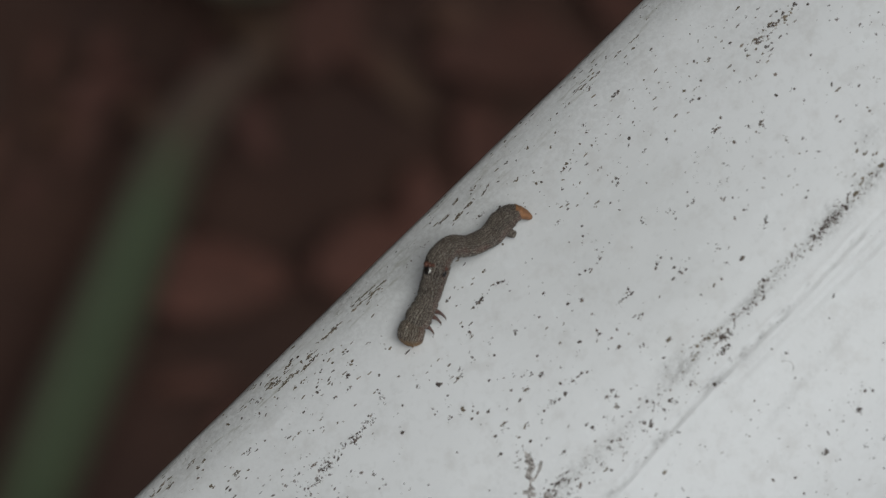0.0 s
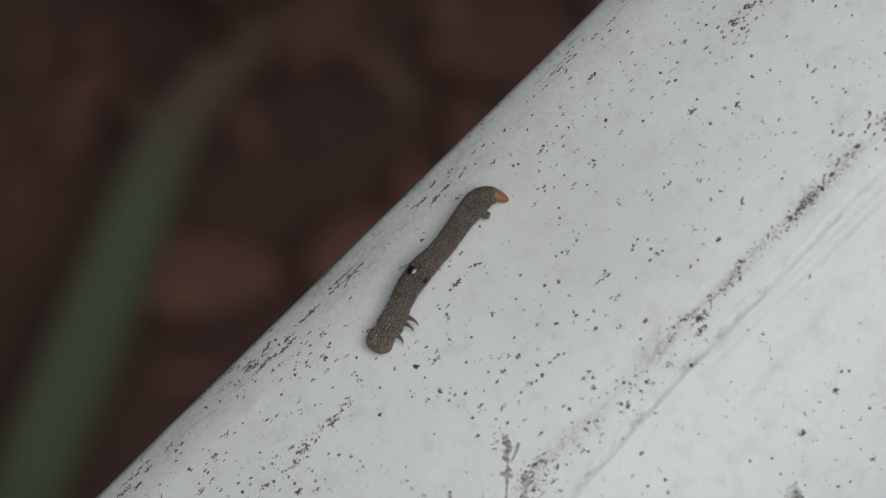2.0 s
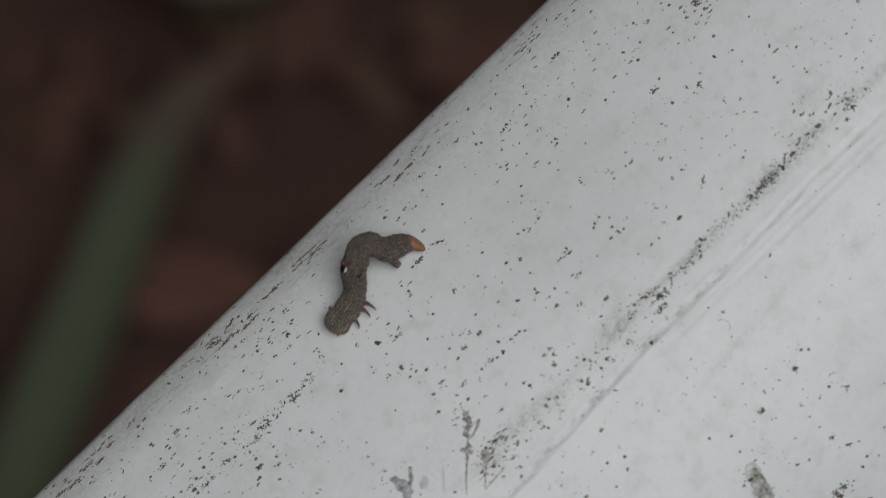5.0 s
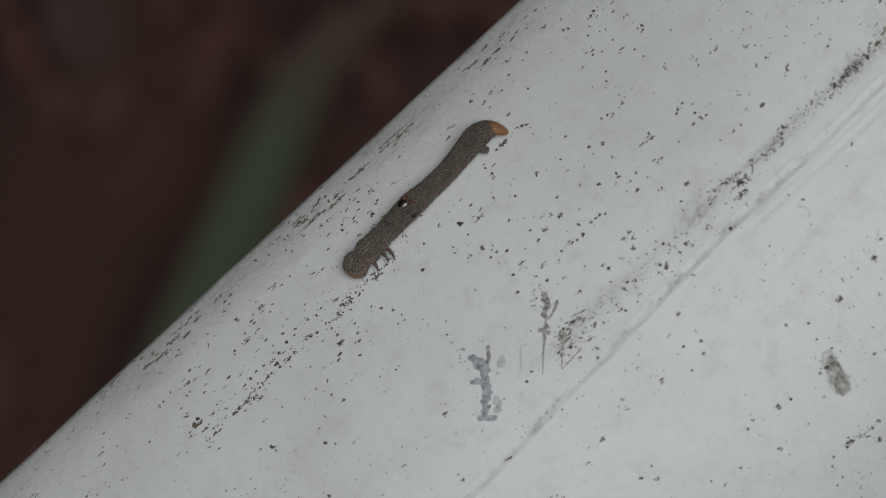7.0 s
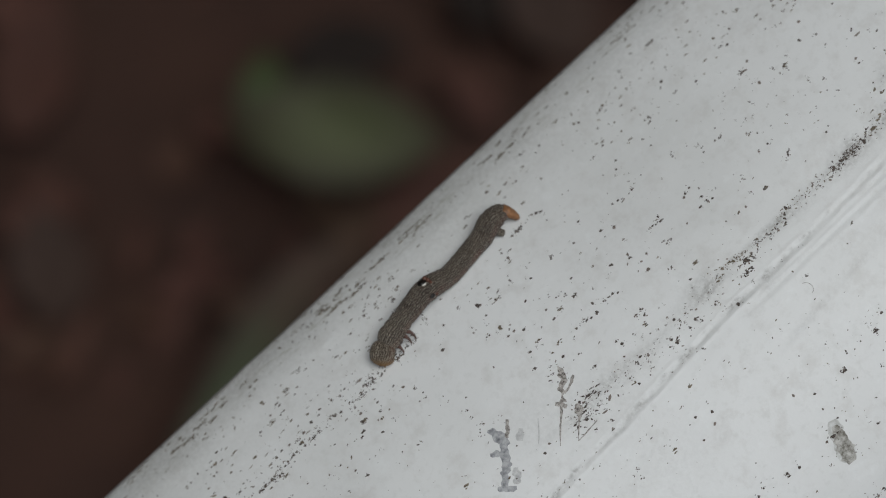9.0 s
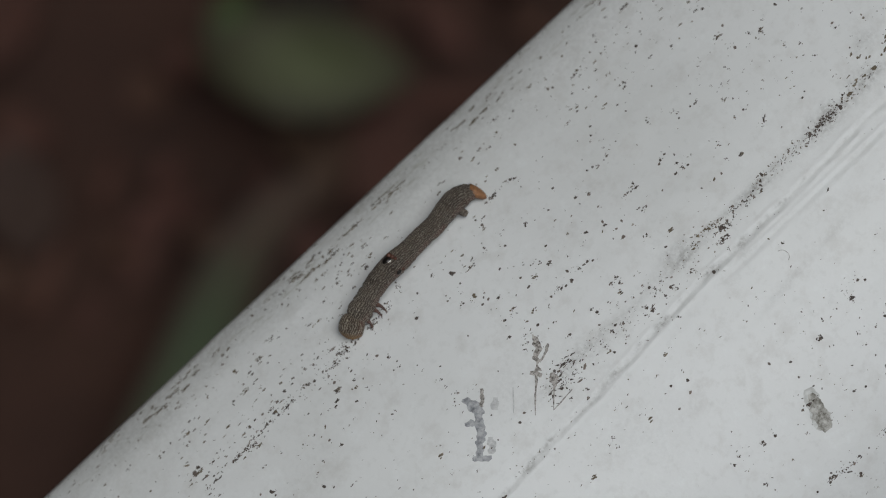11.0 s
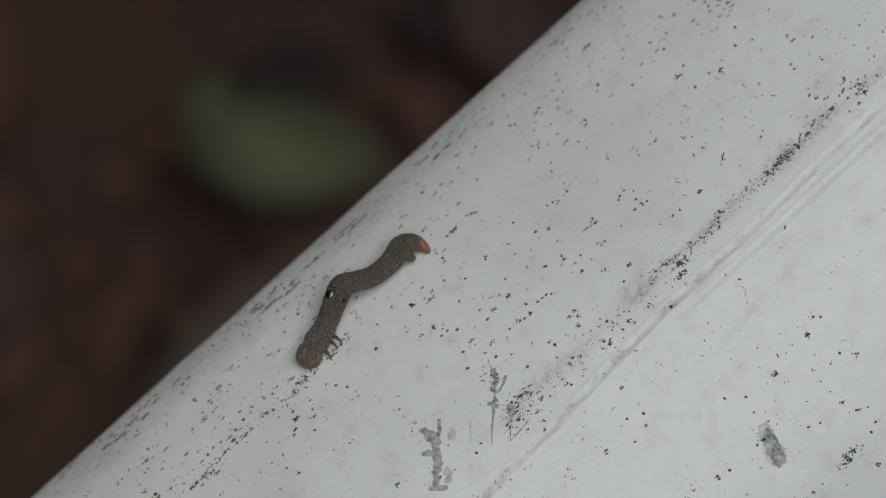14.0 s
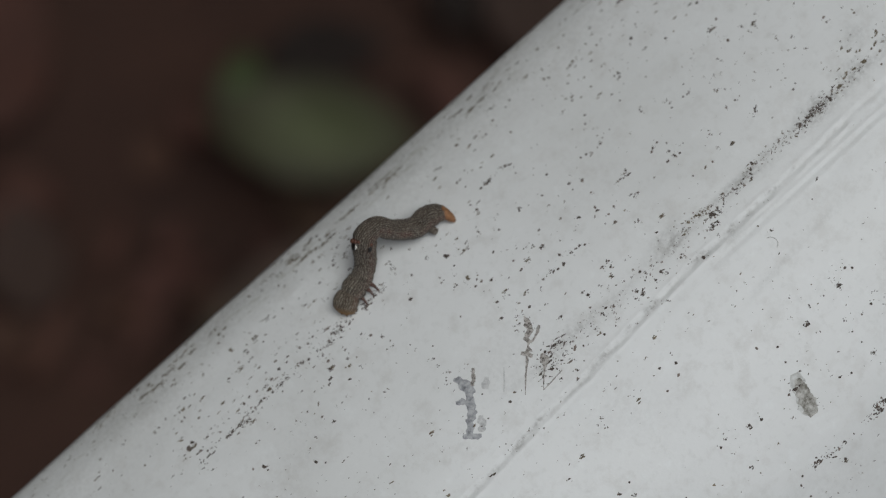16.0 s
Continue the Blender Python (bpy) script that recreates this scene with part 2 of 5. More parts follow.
def rail_height(x, s):
    """Relief of the paint in millimetres: brush runs, two scraped grooves with lips, and blisters."""
    h = 0.06 * noise.noise((x * 0.07, s * 0.16, 3.1)) + 0.03 * noise.noise((x * 0.22, s * 0.4, 7.7))
    h += 0.006 * noise.noise((x * 0.03, s * 0.7, 4.4)) * (1 - step(s, 10, 30))
    if 10 < s < 24:
        k = (0.75 + 0.5 * noise.noise((x * 0.12, 1.0, 5.0))) * step(x, -75, -45)
        d = s - groove_one(x)
        k *= 1 + 0.9 * noise.noise((x * 0.5, 6.0, 1.0))
        k *= (1 - 0.4 * step(x, 10, 30)) * (0.35 + 0.65 * step(noise.noise((x * 0.3, 2.0, 14.0)), -0.15, 0.2))
        h += k * (-0.13 * bell(d, 0.38) + 0.05 * bell(d - 0.75, 0.28) + 0.09 * bell(d + 0.7, 0.3)) + 0.05 * bell(d, 0.9) * noise.noise((x * 0.9, s * 1.4, 6.6))
        k = (0.75 + 0.5 * noise.noise((x * 0.15, 3.0, 5.0))) * step(x, 2, 22)
        d = s - groove_two(x)
        h += k * (-0.05 * bell(d, 0.35) + 0.05 * bell(d - 0.6, 0.3) + 0.03 * bell(d + 0.7, 0.35))
    for bx, bs, br in BLISTERS:
        dx, ds = (x - bx) / 1.9, s - bs
        if abs(dx) < 3 * br and abs(ds) < 3 * br:
            h += 0.1 * bell(math.hypot(dx, ds), br * 0.7)
    return h


# Grime in bands, grooves and spots, plus painted shade towards the far edge.
def rail_dirt_and_shade(x, s):
    patchy = 0.5 + 0.9 * noise.noise((x * 0.16, s * 0.7, 11.0))
    d = 0.5 * bell(s - 21.5, 1.0) * step(x, -24, -12) * patchy
    d += 0.28 * bell(s - groove_one(x), 0.5) * step(x, -62, -40) * (1 - step(x, 8, 26)) * max(0.15, 0.6 + 1.3 * noise.noise((x * 0.22, 4.0, 3.0)) + 0.8 * noise.noise((x * 0.8, s * 1.5, 3.0)))
    d += 0.7 * bell(s - groove_one(x) - 0.15, 0.45) * step(x, -45, -30) * (1 - step(x, 30, 45)) * max(0.0, 1.6 * noise.noise((x * 0.33, 8.0, 3.0)) + 0.9 * noise.noise((x * 1.3, s * 1.6, 5.0)))
    d += 0.4 * bell(s - 22.25 - 0.2 * noise.noise((x * 0.2, 3.0, 1.0)), 0.2) * step(x, 8, 13) * (1 - step(x, 30, 36)) * (0.7 + noise.noise((x * 0.6, 7.0, 1.0)))
    d += 0.18 * bell(s - groove_two(x) - 0.4, 0.5) * step(x, 8, 25) * patchy
    d += 0.3 * bell(s - 9.8 - 0.075 * (x - 9), 0.5) * step(x, 5, 14) * (1 - step(x, 26, 36)) * patchy
    d += 0.2 * max(0.0, noise.noise((x * 0.05, s * 0.1, 21.0)) - 0.12)
    # Patchy film that puts the far edge's shade into the colour.
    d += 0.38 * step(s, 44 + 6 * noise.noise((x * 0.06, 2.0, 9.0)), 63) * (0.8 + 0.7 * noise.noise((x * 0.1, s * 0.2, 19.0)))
    for sx, ss, sr, k in ((45.1, 26.0, 1.3, 0.5), (48.4, 22.6, 1.4, 0.5), (41.6, 23.0, 1.5, 0.55), (34.3, 22.0, 1.7, 0.8), (9.1, 22.8, 1.7, 0.5), (36.5, 8.8, 1.0, 0.4), (15.6, 17.2, 1.0, 0.5)):
        d += k * bell(math.hypot((x - sx) * 0.7, s - ss), sr) * (0.6 + 0.8 * noise.noise((x * 0.6, s * 0.8, 2.0)))
    return max(0.0, min(0.9, d))


def rail_algae(x, s):
    return step(s, 53, 57) * (0.35 + 0.9 * max(0.0, noise.noise((x * 0.05, s * 0.2, 31.0)))) * (1 - step(s, 62, 68))


def build_rail():
    xs = [-1300, -900, -600, -400, -250, -160, -125] + [float(v) for v in range(-105, -60)] + [-60 + 0.5 * v for v in range(236)] + [float(v) for v in range(58, 86)] + [100, 140, 220, 350, 600, 900, 1300]
    around, s = [], -HALF_S
    while s < HALF_S:
        around.append(s)
        s += 0.08 if 14 < s < 20 else 0.4 if -32 < s < 66 else 0.9 if abs(s) > 55 else 2.0
    around.append(HALF_S)
    n = len(around)
    verts, dirt_and_shade, algae = [], [], []
    for x in xs:
        for s in around:
            seen = -106 < x < 86 and -32 < s < 66
            verts.append(on_rail(x, s, rail_height(x, s) if seen else 0.0))
            dirt_and_shade.append(rail_dirt_and_shade(x, s) if seen else 0.0)
            algae.append(rail_algae(x, s) if seen else 0.0)
    faces = []
    for i in range(len(xs) - 1):
        for k in range(n):
            m = (k + 1) % n
            faces.append((i * n + k, i * n + m, (i + 1) * n + m, (i + 1) * n + k))
    faces.append(tuple(range(n - 1, -1, -1)))
    faces.append(tuple(range((len(xs) - 1) * n, len(xs) * n)))
    me = mesh_of("rail_bar", verts, faces, PAINT)
    for name, values in (("dirt_and_shade", dirt_and_shade), ("algae", algae)):
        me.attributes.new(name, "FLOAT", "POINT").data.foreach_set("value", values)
    return me


rail = tagged(new("rail"), "broad white painted rail with rounded edges, scraped and speckled with mildew", "railing")
part("rail_bar", build_rail(), rail)
for px in (-1.2, 1.2):
    v, f = tube([(px, 0, -0.05), (px, 0, 0.5), (px, 0, 1.0145)], [0.03, 0.03, 0.03], 32)
    part("rail_post", mesh_of("rail_post", v, f, PAINT), rail)


# ---- specks, dashes, scuffs and scratches on the paint ----
rng = random.Random(4)


def flake(verts, faces, x, a, rx, ra, turn=0.0, height=0.05, sides=7, low=0.4, high=1.35):
    """One low, ragged crust on the paint; rx, ra are its half sizes in millimetres along and across the rail."""
    first = len(verts)
    verts.append(on_rail(x, a, height))
    c, s = math.cos(turn), math.sin(turn)
    for k in range(sides):
        t = 2 * math.pi * (k + rng.uniform(-0.35, 0.35)) / sides
        r = rng.uniform(low, high)
        u, w = rx * r * math.cos(t), ra * r * math.sin(t)
        verts.append(on_rail(x + c * u - s * w, a + s * u + c * w, 0.012))
    for k in range(sides):
        faces.append((first, first + 1 + k, first + 1 + (k + 1) % sides))


def dot(bag, x, a, r):
    """A speck: one crust, and often a few crumbs beside it."""
    k = rng.uniform(0.75, 1.9)
    flake(*bag, x, a, r * k, r / k, rng.uniform(-0.7, 0.7), min(0.08, 0.25 * r), 8)
    while rng.random() < 0.45:
        q = r * rng.uniform(0.25, 0.6)
        flake(*bag, x + rng.gauss(0, 1.6 * r), a + rng.gauss(0, 1.4 * r), q * 1.3, q, rng.uniform(-1.5, 1.5), 0.02, 6)


def clump(bag, x, a, spread_x, spread_a, count, r):
    for _ in range(count):
        dot(bag, x + rng.gauss(0, spread_x), a + rng.gauss(0, spread_a), r * math.exp(rng.gauss(0, 0.4)))


def row(bag, x0, a0, x1, a1, count, spread, r, lean=1.0):
    for _ in range(count):
        t = rng.random() ** lean
        dot(bag, x0 + (x1 - x0) * t + rng.gauss(0, 0.3), a0 + (a1 - a0) * t + rng.gauss(0, spread), r * math.exp(rng.gauss(0, 0.45)))


black, brown = ([], []), ([], [])
# Specks: millimetres along and round the rail, and half sizes.
LOOSE_DOTS = [
    (8.4, 38.7, 0.2), (5.6, 28.9, 0.26), (14.4, 2.6, 0.45), (23.8, -2.6, 0.32), (0.2, -2, 0.45), (6.7, -13.5, 0.26),
    (-34.1, 40.3, 0.26), (-24.4, 35.3, 0.2), (14.5, -5.8, 0.19), (-18.1, 42.5, 0.19), (-13.3, 39.4, 0.19), (12, 41.9, 0.19), (18.3, 38.1, 0.19), (5.7, 44.4, 0.19),
    (4.8, 44.6, 0.19), (42.7, 36.5, 0.19), (35.7, 45.6, 0.19), (34.2, 26, 0.19), (27.9, 30.2, 0.19), (54.3, 34.3, 0.14), (57.7, 30.1, 0.35), (60.1, 27.9, 0.21),
    (51.2, 26.6, 0.21), (28, 32.2, 0.14), (51.1, 28.1, 0.11), (43, 26.5, 0.14), (39.2, 28.9, 0.14), (35.7, 29.4, 0.11), (40, 41.4, 0.11), (14.3, 48.2, 0.14),
]
STRAY_DOTS = [
    (18.1, -2, 0.14), (18.5, 3.8, 0.14), (18.3, 5.9, 0.14), (22.9, 4.6, 0.21), (23.6, 4, 0.21), (22.3, -1, 0.21), (20.5, -1.2, 0.14), (18.1, -3.8, 0.14),
    (19.9, -10.6, 0.21), (16.6, -14.9, 0.35), (27.4, -5.5, 0.14), (-4.4, 8.3, 0.18), (23.8, -9.5, 0.14), (20.4, -8.5, 0.14), (3.5, 18.9, 0.11), (3.4, 21.9, 0.21),
    (-26.1, 36.8, 0.14), (-19.6, 37.5, 0.28), (-15.7, 39.5, 0.14), (-16, 38.8, 0.18), (-12.1, 35.2, 0.21), (-38.8, 51.4, 0.28), (-27.6, 43.5, 0.18), (-23.4, 31.7, 0.14),
    (-19.3, 33.5, 0.11), (-33.4, 52, 0.14), (-39.3, 56.5, 0.14), (-37.1, 49, 0.14), (-40.6, 46.3, 0.14), (-41.3, 49.3, 0.14),
]
# Longer marks: millimetres along and round the rail, half length and half width.
TRAIL_MARKS = [
    (-60.3, 48.2, 0.18, 0.13), (-49.2, 39.7, 0.36, 0.16), (-54.3, 42.8, 0.36, 0.17), (-53.2, 42.8, 0.36, 0.12), (-49.2, 43.1, 0.88, 0.25), (-52.9, 43.5, 0.18, 0.12), (-51.1, 43.6, 0.29, 0.17), (-53.6, 44.2, 0.29, 0.17),
    (-51.8, 45.1, 0.29, 0.1), (-59, 48.7, 0.18, 0.13), (-57.3, 49.3, 0.22, 0.13), (-52.9, 49.4, 0.29, 0.1), (-52, 50.7, 0.52, 0.18), (-55.8, 51.1, 0.22, 0.13), (-50.3, 55.4, 0.22, 0.15), (-43.4, 32.1, 0.18, 0.23),
    (-39, 36.1, 0.18, 0.14), (-40.1, 38, 0.29, 0.12),
]
LOWER_MARKS = [
    (-47.5, 39.6, 0.51, 0.16), (-38.8, 40.7, 0.26, 0.12), (-46.5, 42.8, 0.58, 0.25), (-47.5, 43.1, 0.73, 0.25), (-45.2, 43.3, 0.22, 0.12), (-46, 43.5, 0.37, 0.12), (-44.6, 43.5, 0.15, 0.17), (-41.6, 43.5, 0.22, 0.17),
    (-43.5, 43.6, 0.37, 0.25), (-40, 43.6, 0.37, 0.17), (-39, 43.6, 0.37, 0.25), (-42.9, 43.7, 0.29, 0.21), (-36.1, 43.7, 0.37, 0.17), (-36.6, 43.9, 0.44, 0.25), (-41.9, 44.1, 0.22, 0.17), (-41.8, 44.8, 0.66, 0.17),
    (-40.6, 45, 0.22, 0.17), (-45.3, 45.1, 0.29, 0.21), (-43.1, 45.1, 0.29, 0.09), (-44.3, 45.3, 0.22, 0.13), (-39, 45.4, 0.22, 0.17), (-37.7, 45.4, 0.22, 0.1), (-37.1, 45.9, 0.29, 0.13),
]
FAR_MARKS = [
    (-42.8, 49.4, 0.74, 0.26), (-37.1, 50.5, 0.15, 0.35), (-40.7, 50.5, 0.22, 0.13), (-42.1, 52.6, 0.3, 0.36), (-42.7, 54.9, 0.22, 0.15), (-24.8, 20.9, 0.21, 0.15), (-30.7, 32.9, 0.36, 0.16), (-24.3, 34.3, 0.25, 0.14),
    (-33.1, 37.4, 0.22, 0.16), (-35.4, 38.8, 0.36, 0.16), (-26.3, 38.9, 0.22, 0.32), (-34.9, 39.3, 0.36, 0.24), (-31.6, 39.8, 0.29, 0.15),
]
FRONT_MARKS = [
    (-27.3, 40, 0.22, 0.16), (-28.1, 41.1, 0.18, 0.12), (-33.6, 41.4, 0.22, 0.16), (-30.4, 42.7, 0.29, 0.12), (-31.8, 43.4, 0.44, 0.25), (-33.6, 43.5, 0.29, 0.25), (-35.3, 43.5, 0.22, 0.17), (-30.5, 43.8, 0.29, 0.25),
    (-29.5, 43.9, 0.29, 0.34), (-30.9, 45, 0.29, 0.13), (-34, 45.3, 0.29, 0.1), (-33, 45.6, 0.22, 0.1), (-35.2, 45.7, 0.29, 0.17), (-27.3, 47.3, 0.28, 0.16), (-34.2, 47.5, 0.22, 0.1), (-28.4, 48.4, 0.35, 0.1),
    (-26.5, 48.8, 0.35, 0.16), (-29.7, 49.5, 0.21, 0.15),
]
HEAD_MARKS = [
    (-24.6, 51.7, 0.17, 0.17), (-35.7, 52.6, 0.42, 0.13), (-34.2, 54.2, 0.21, 0.11), (-25, 54.3, 0.42, 0.18), (-26.3, 54.4, 0.21, 0.14), (-31.2, 54.6, 0.28, 0.14), (-28.9, 55.1, 0.35, 0.11), (-32.2, 55.1, 0.28, 0.11),
    (-24.9, 55.9, 0.28, 0.15), (-33.8, 56.9, 0.21, 0.13), (-30.8, 57, 0.49, 0.21), (-16.5, 1.5, 0.43, 0.21), (-17.8, 2.9, 0.28, 0.21), (-15.8, 3.1, 0.18, 0.14), (-13.3, 10.1, 0.25, 0.14), (-19, 15.4, 0.25, 0.22),
]
BELLY_MARKS = [
    (-20, 20.8, 0.22, 0.22), (-18.8, 21.3, 0.18, 0.15), (-13.6, 29.7, 0.36, 0.23), (-12.5, 31.6, 0.22, 0.12), (-22.4, 33.1, 0.18, 0.16), (-17.2, 33.5, 0.15, 0.23), (-23.7, 34.7, 0.18, 0.24), (-13.1, 35.2, 0.22, 0.16),
    (-13.8, 36.6, 0.15, 0.24), (-15, 37.1, 0.36, 0.16), (-21.2, 37.1, 0.18, 0.12),
]
TAIL_MARKS = [
    (-16, 45.6, 0.21, 0.12), (-17.6, 47.5, 0.28, 0.12), (-21.4, 49.1, 0.28, 0.16), (-23.5, 49.5, 0.28, 0.1), (-20.4, 50.4, 0.42, 0.25), (-18.8, 51.4, 0.28, 0.13), (-18.6, 52.9, 0.28, 0.13), (-20.8, 53.2, 0.21, 0.13),
    (-22.6, 53.5, 0.28, 0.18), (-22.4, 55.6, 0.28, 0.2), (-23.6, 56.7, 0.35, 0.16), (-23.5, 57.7, 0.21, 0.17), (-3, -6, 0.21, 0.29), (-1.2, 10.2, 0.21, 0.18), (-3.2, 11.1, 0.18, 0.18), (-0.8, 11.4, 0.18, 0.25),
]
SCRAPE_MARKS = [
    (-10.7, 15.7, 0.29, 0.15), (-11.7, 17.2, 0.22, 0.29), (-10.9, 18, 0.29, 0.22), (-5.4, 19, 0.14, 0.22), (-2.2, 20.9, 0.29, 0.22), (-3.8, 21.1, 0.22, 0.37), (-2.9, 21.4, 0.22, 0.15), (-3.4, 24.2, 0.22, 0.23),
    (-7.9, 24.5, 0.43, 0.19), (-3.6, 24.9, 0.29, 0.15), (-8.2, 27, 0.36, 0.11), (-9.9, 28.2, 0.22, 0.19), (-3.9, 29.4, 0.22, 0.12), (-2.9, 29.4, 0.36, 0.19), (-4.5, 29.6, 0.22, 0.12), (-6.2, 29.7, 0.18, 0.15),
    (-4.9, 29.8, 0.36, 0.19), (-1.3, 29.8, 0.29, 0.15), (-0.4, 29.8, 0.22, 0.12),
]
MIDDLE_MARKS = [
    (-2.5, 30.7, 0.15, 0.23), (-1.1, 32, 0.22, 0.39), (-7.4, 32.7, 0.36, 0.09), (-3.4, 33.1, 0.36, 0.31), (-4.2, 34, 0.29, 0.16), (-7.3, 34.3, 0.18, 0.16), (-11.1, 34.4, 0.22, 0.16), (-5, 34.6, 0.36, 0.12),
    (-2.2, 35.1, 0.22, 0.12), (-8.4, 37.1, 0.22, 0.12), (-5.8, 38.9, 0.15, 0.16), (-2, 39.1, 0.29, 0.33), (-10.3, 40, 0.29, 0.25), (-8, 40.6, 0.15, 0.25), (-6.1, 43.2, 0.37, 0.25),
]
GROOVE_MARKS = [
    (-6.2, 44.4, 0.15, 0.17), (-2.4, 45.2, 0.67, 0.26), (-2.8, 45.2, 0.3, 0.26), (-3.6, 45.2, 0.22, 0.17), (-5.1, 48.3, 0.52, 0.13), (-1.8, 52.8, 0.3, 0.18), (0.2, -14, 0.18, 0.15), (0.2, -12.1, 0.14, 0.22),
    (6.9, -12, 0.22, 0.14), (9, -11.8, 0.29, 0.22), (9.6, -11.8, 0.18, 0.18), (5.4, -11.7, 0.29, 0.22), (3.1, -11.6, 0.18, 0.14), (11.7, -11.6, 0.14, 0.29), (4.1, -11.4, 0.14, 0.22), (1.1, -11.3, 0.18, 0.18),
]
OVER_MARKS = [
    (2, -2.4, 0.21, 0.21), (9.7, 3, 0.21, 0.14), (7.6, 4.7, 0.14, 0.22), (3.5, 16.7, 0.29, 0.29), (10.6, 17.7, 0.22, 0.22), (1.8, 19.5, 0.29, 0.3), (4.1, 19.7, 0.22, 0.3), (0.5, 19.7, 0.29, 0.11),
    (8.7, 19.7, 0.36, 0.3), (1.3, 20.2, 0.29, 0.15),
]
CLUSTER_MARKS = [
    (3.9, 21.3, 0.14, 0.3), (8.5, 24.2, 0.22, 0.15), (1.2, 24.8, 0.29, 0.3), (0.3, 25.6, 0.36, 0.19), (1.3, 25.8, 0.36, 0.23), (7.7, 27, 0.36, 0.23), (0.8, 29.4, 0.18, 0.12), (10, 29.7, 0.51, 0.23),
    (0.2, 29.8, 0.22, 0.15), (5.7, 30.3, 0.18, 0.15), (9.4, 30.3, 0.29, 0.12), (6.9, 30.6, 0.15, 0.15), (5.1, 31.7, 0.29, 0.16),
]
BESIDE_MARKS = [
    (5.1, 32.2, 0.15, 0.23), (11, 32.5, 0.66, 0.16), (2.7, 32.7, 0.29, 0.16), (9.7, 32.7, 0.58, 0.12), (11.3, 33.1, 0.16, 0.16), (6.1, 34.1, 0.18, 0.12), (6.5, 36.2, 0.29, 0.24), (4.9, 37.1, 0.22, 0.16),
    (9.7, 38.1, 0.29, 0.24), (11.5, 38.3, 0.18, 0.16), (1.3, 38.4, 0.18, 0.2), (9.2, 38.5, 0.18, 0.16), (3.7, 40.2, 0.22, 0.16), (10.3, 42.6, 0.15, 0.17), (8.2, 43.2, 0.3, 0.13), (1, 43.4, 0.18, 0.17),
    (3.5, 43.7, 0.59, 0.13),
]
CROWN_MARKS = [
    (1.5, 44.3, 0.44, 0.21), (1.3, 44.9, 0.37, 0.13), (0.6, 45.2, 0.44, 0.21), (11, 45.4, 0.45, 0.21), (0.1, 45.6, 0.3, 0.13), (0.5, 47.7, 0.37, 0.17), (9.9, 48.3, 0.22, 0.13), (4.4, 48.5, 0.19, 0.22),
    (9.6, 50, 0.19, 0.18), (1.7, 50.9, 0.37, 0.13), (0.8, 51.7, 0.37, 0.18), (3.9, 51.8, 0.19, 0.14), (6.4, 52, 0.22, 0.14), (7.4, 52.5, 0.19, 0.14), (5, 53.5, 0.68, 0.19), (11.3, 53.5, 0.42, 0.18),
    (8.2, 55.9, 0.35, 0.18), (14.3, -12.1, 0.22, 0.15), (14, -11.7, 0.14, 0.22),
]
UPPER_MARKS = [
    (18.3, -5.8, 0.29, 0.29), (13, -5.2, 0.18, 0.14), (14.2, 18.6, 0.29, 0.22), (20.1, 26.1, 0.15, 0.15), (17, 26.5, 0.15, 0.15), (21.9, 27, 0.29, 0.15), (22.5, 29, 0.26, 0.19), (13.3, 29.8, 0.18, 0.12),
    (17.9, 29.9, 0.18, 0.15), (17.2, 30, 0.18, 0.39), (16, 30.2, 0.22, 0.12), (17.1, 31.1, 0.18, 0.16), (17.5, 32.2, 0.29, 0.12),
]
OUTER_MARKS = [
    (15.4, 32.6, 0.22, 0.16), (15.9, 32.9, 0.18, 0.16), (16.8, 33.1, 0.18, 0.12), (23.6, 35.4, 0.29, 0.12), (21.7, 36, 0.29, 0.16), (21.6, 36.6, 0.66, 0.28), (13.7, 38.9, 0.18, 0.16), (19, 39.5, 0.22, 0.12),
    (20.5, 40.7, 0.18, 0.12), (17.4, 41, 0.22, 0.21), (12.8, 42.9, 0.22, 0.17), (19.5, 43.6, 0.26, 0.21), (20, 44.1, 0.3, 0.17), (13.1, 45.8, 0.19, 0.13), (16.3, 50, 0.42, 0.17), (13.2, 50.9, 0.14, 0.17),
    (21.6, 51.4, 0.28, 0.15),
]
END_MARKS = [
    (17.2, 53.5, 0.28, 0.13), (18.8, 54.5, 0.21, 0.11), (15, 55.9, 0.35, 0.2), (22.3, 56.3, 0.49, 0.12), (19.6, 56.5, 0.28, 0.21), (20.8, 56.5, 0.28, 0.1), (12, 56.5, 0.35, 0.12), (28.6, 27.2, 0.36, 0.19),
    (26.4, 30.2, 0.15, 0.31), (24.3, 35.3, 0.37, 0.2), (24.7, 36.6, 0.22, 0.16), (33, 37, 0.18, 0.2), (35.6, 37.2, 0.11, 0.24),
]
RIM_MARKS = [
    (32.9, 39.7, 0.3, 0.16), (32.3, 39.8, 0.37, 0.33), (34, 40.4, 0.22, 0.17), (27.6, 43.3, 0.22, 0.17), (33.9, 44.1, 0.22, 0.17), (24.7, 44.2, 0.3, 0.17), (33.2, 44.6, 0.3, 0.17), (24.5, 46.8, 0.22, 0.22),
    (27.4, 52.4, 0.56, 0.25), (27, 52.5, 0.28, 0.17), (34.4, 53.4, 0.28, 0.16), (33, 55.4, 0.35, 0.12), (25.6, 55.7, 0.35, 0.2), (25, 56.6, 0.14, 0.16), (30, 57.4, 0.28, 0.13), (43.6, 29.6, 0.34, 0.11),
    (43.8, 30.4, 0.2, 0.14),
]
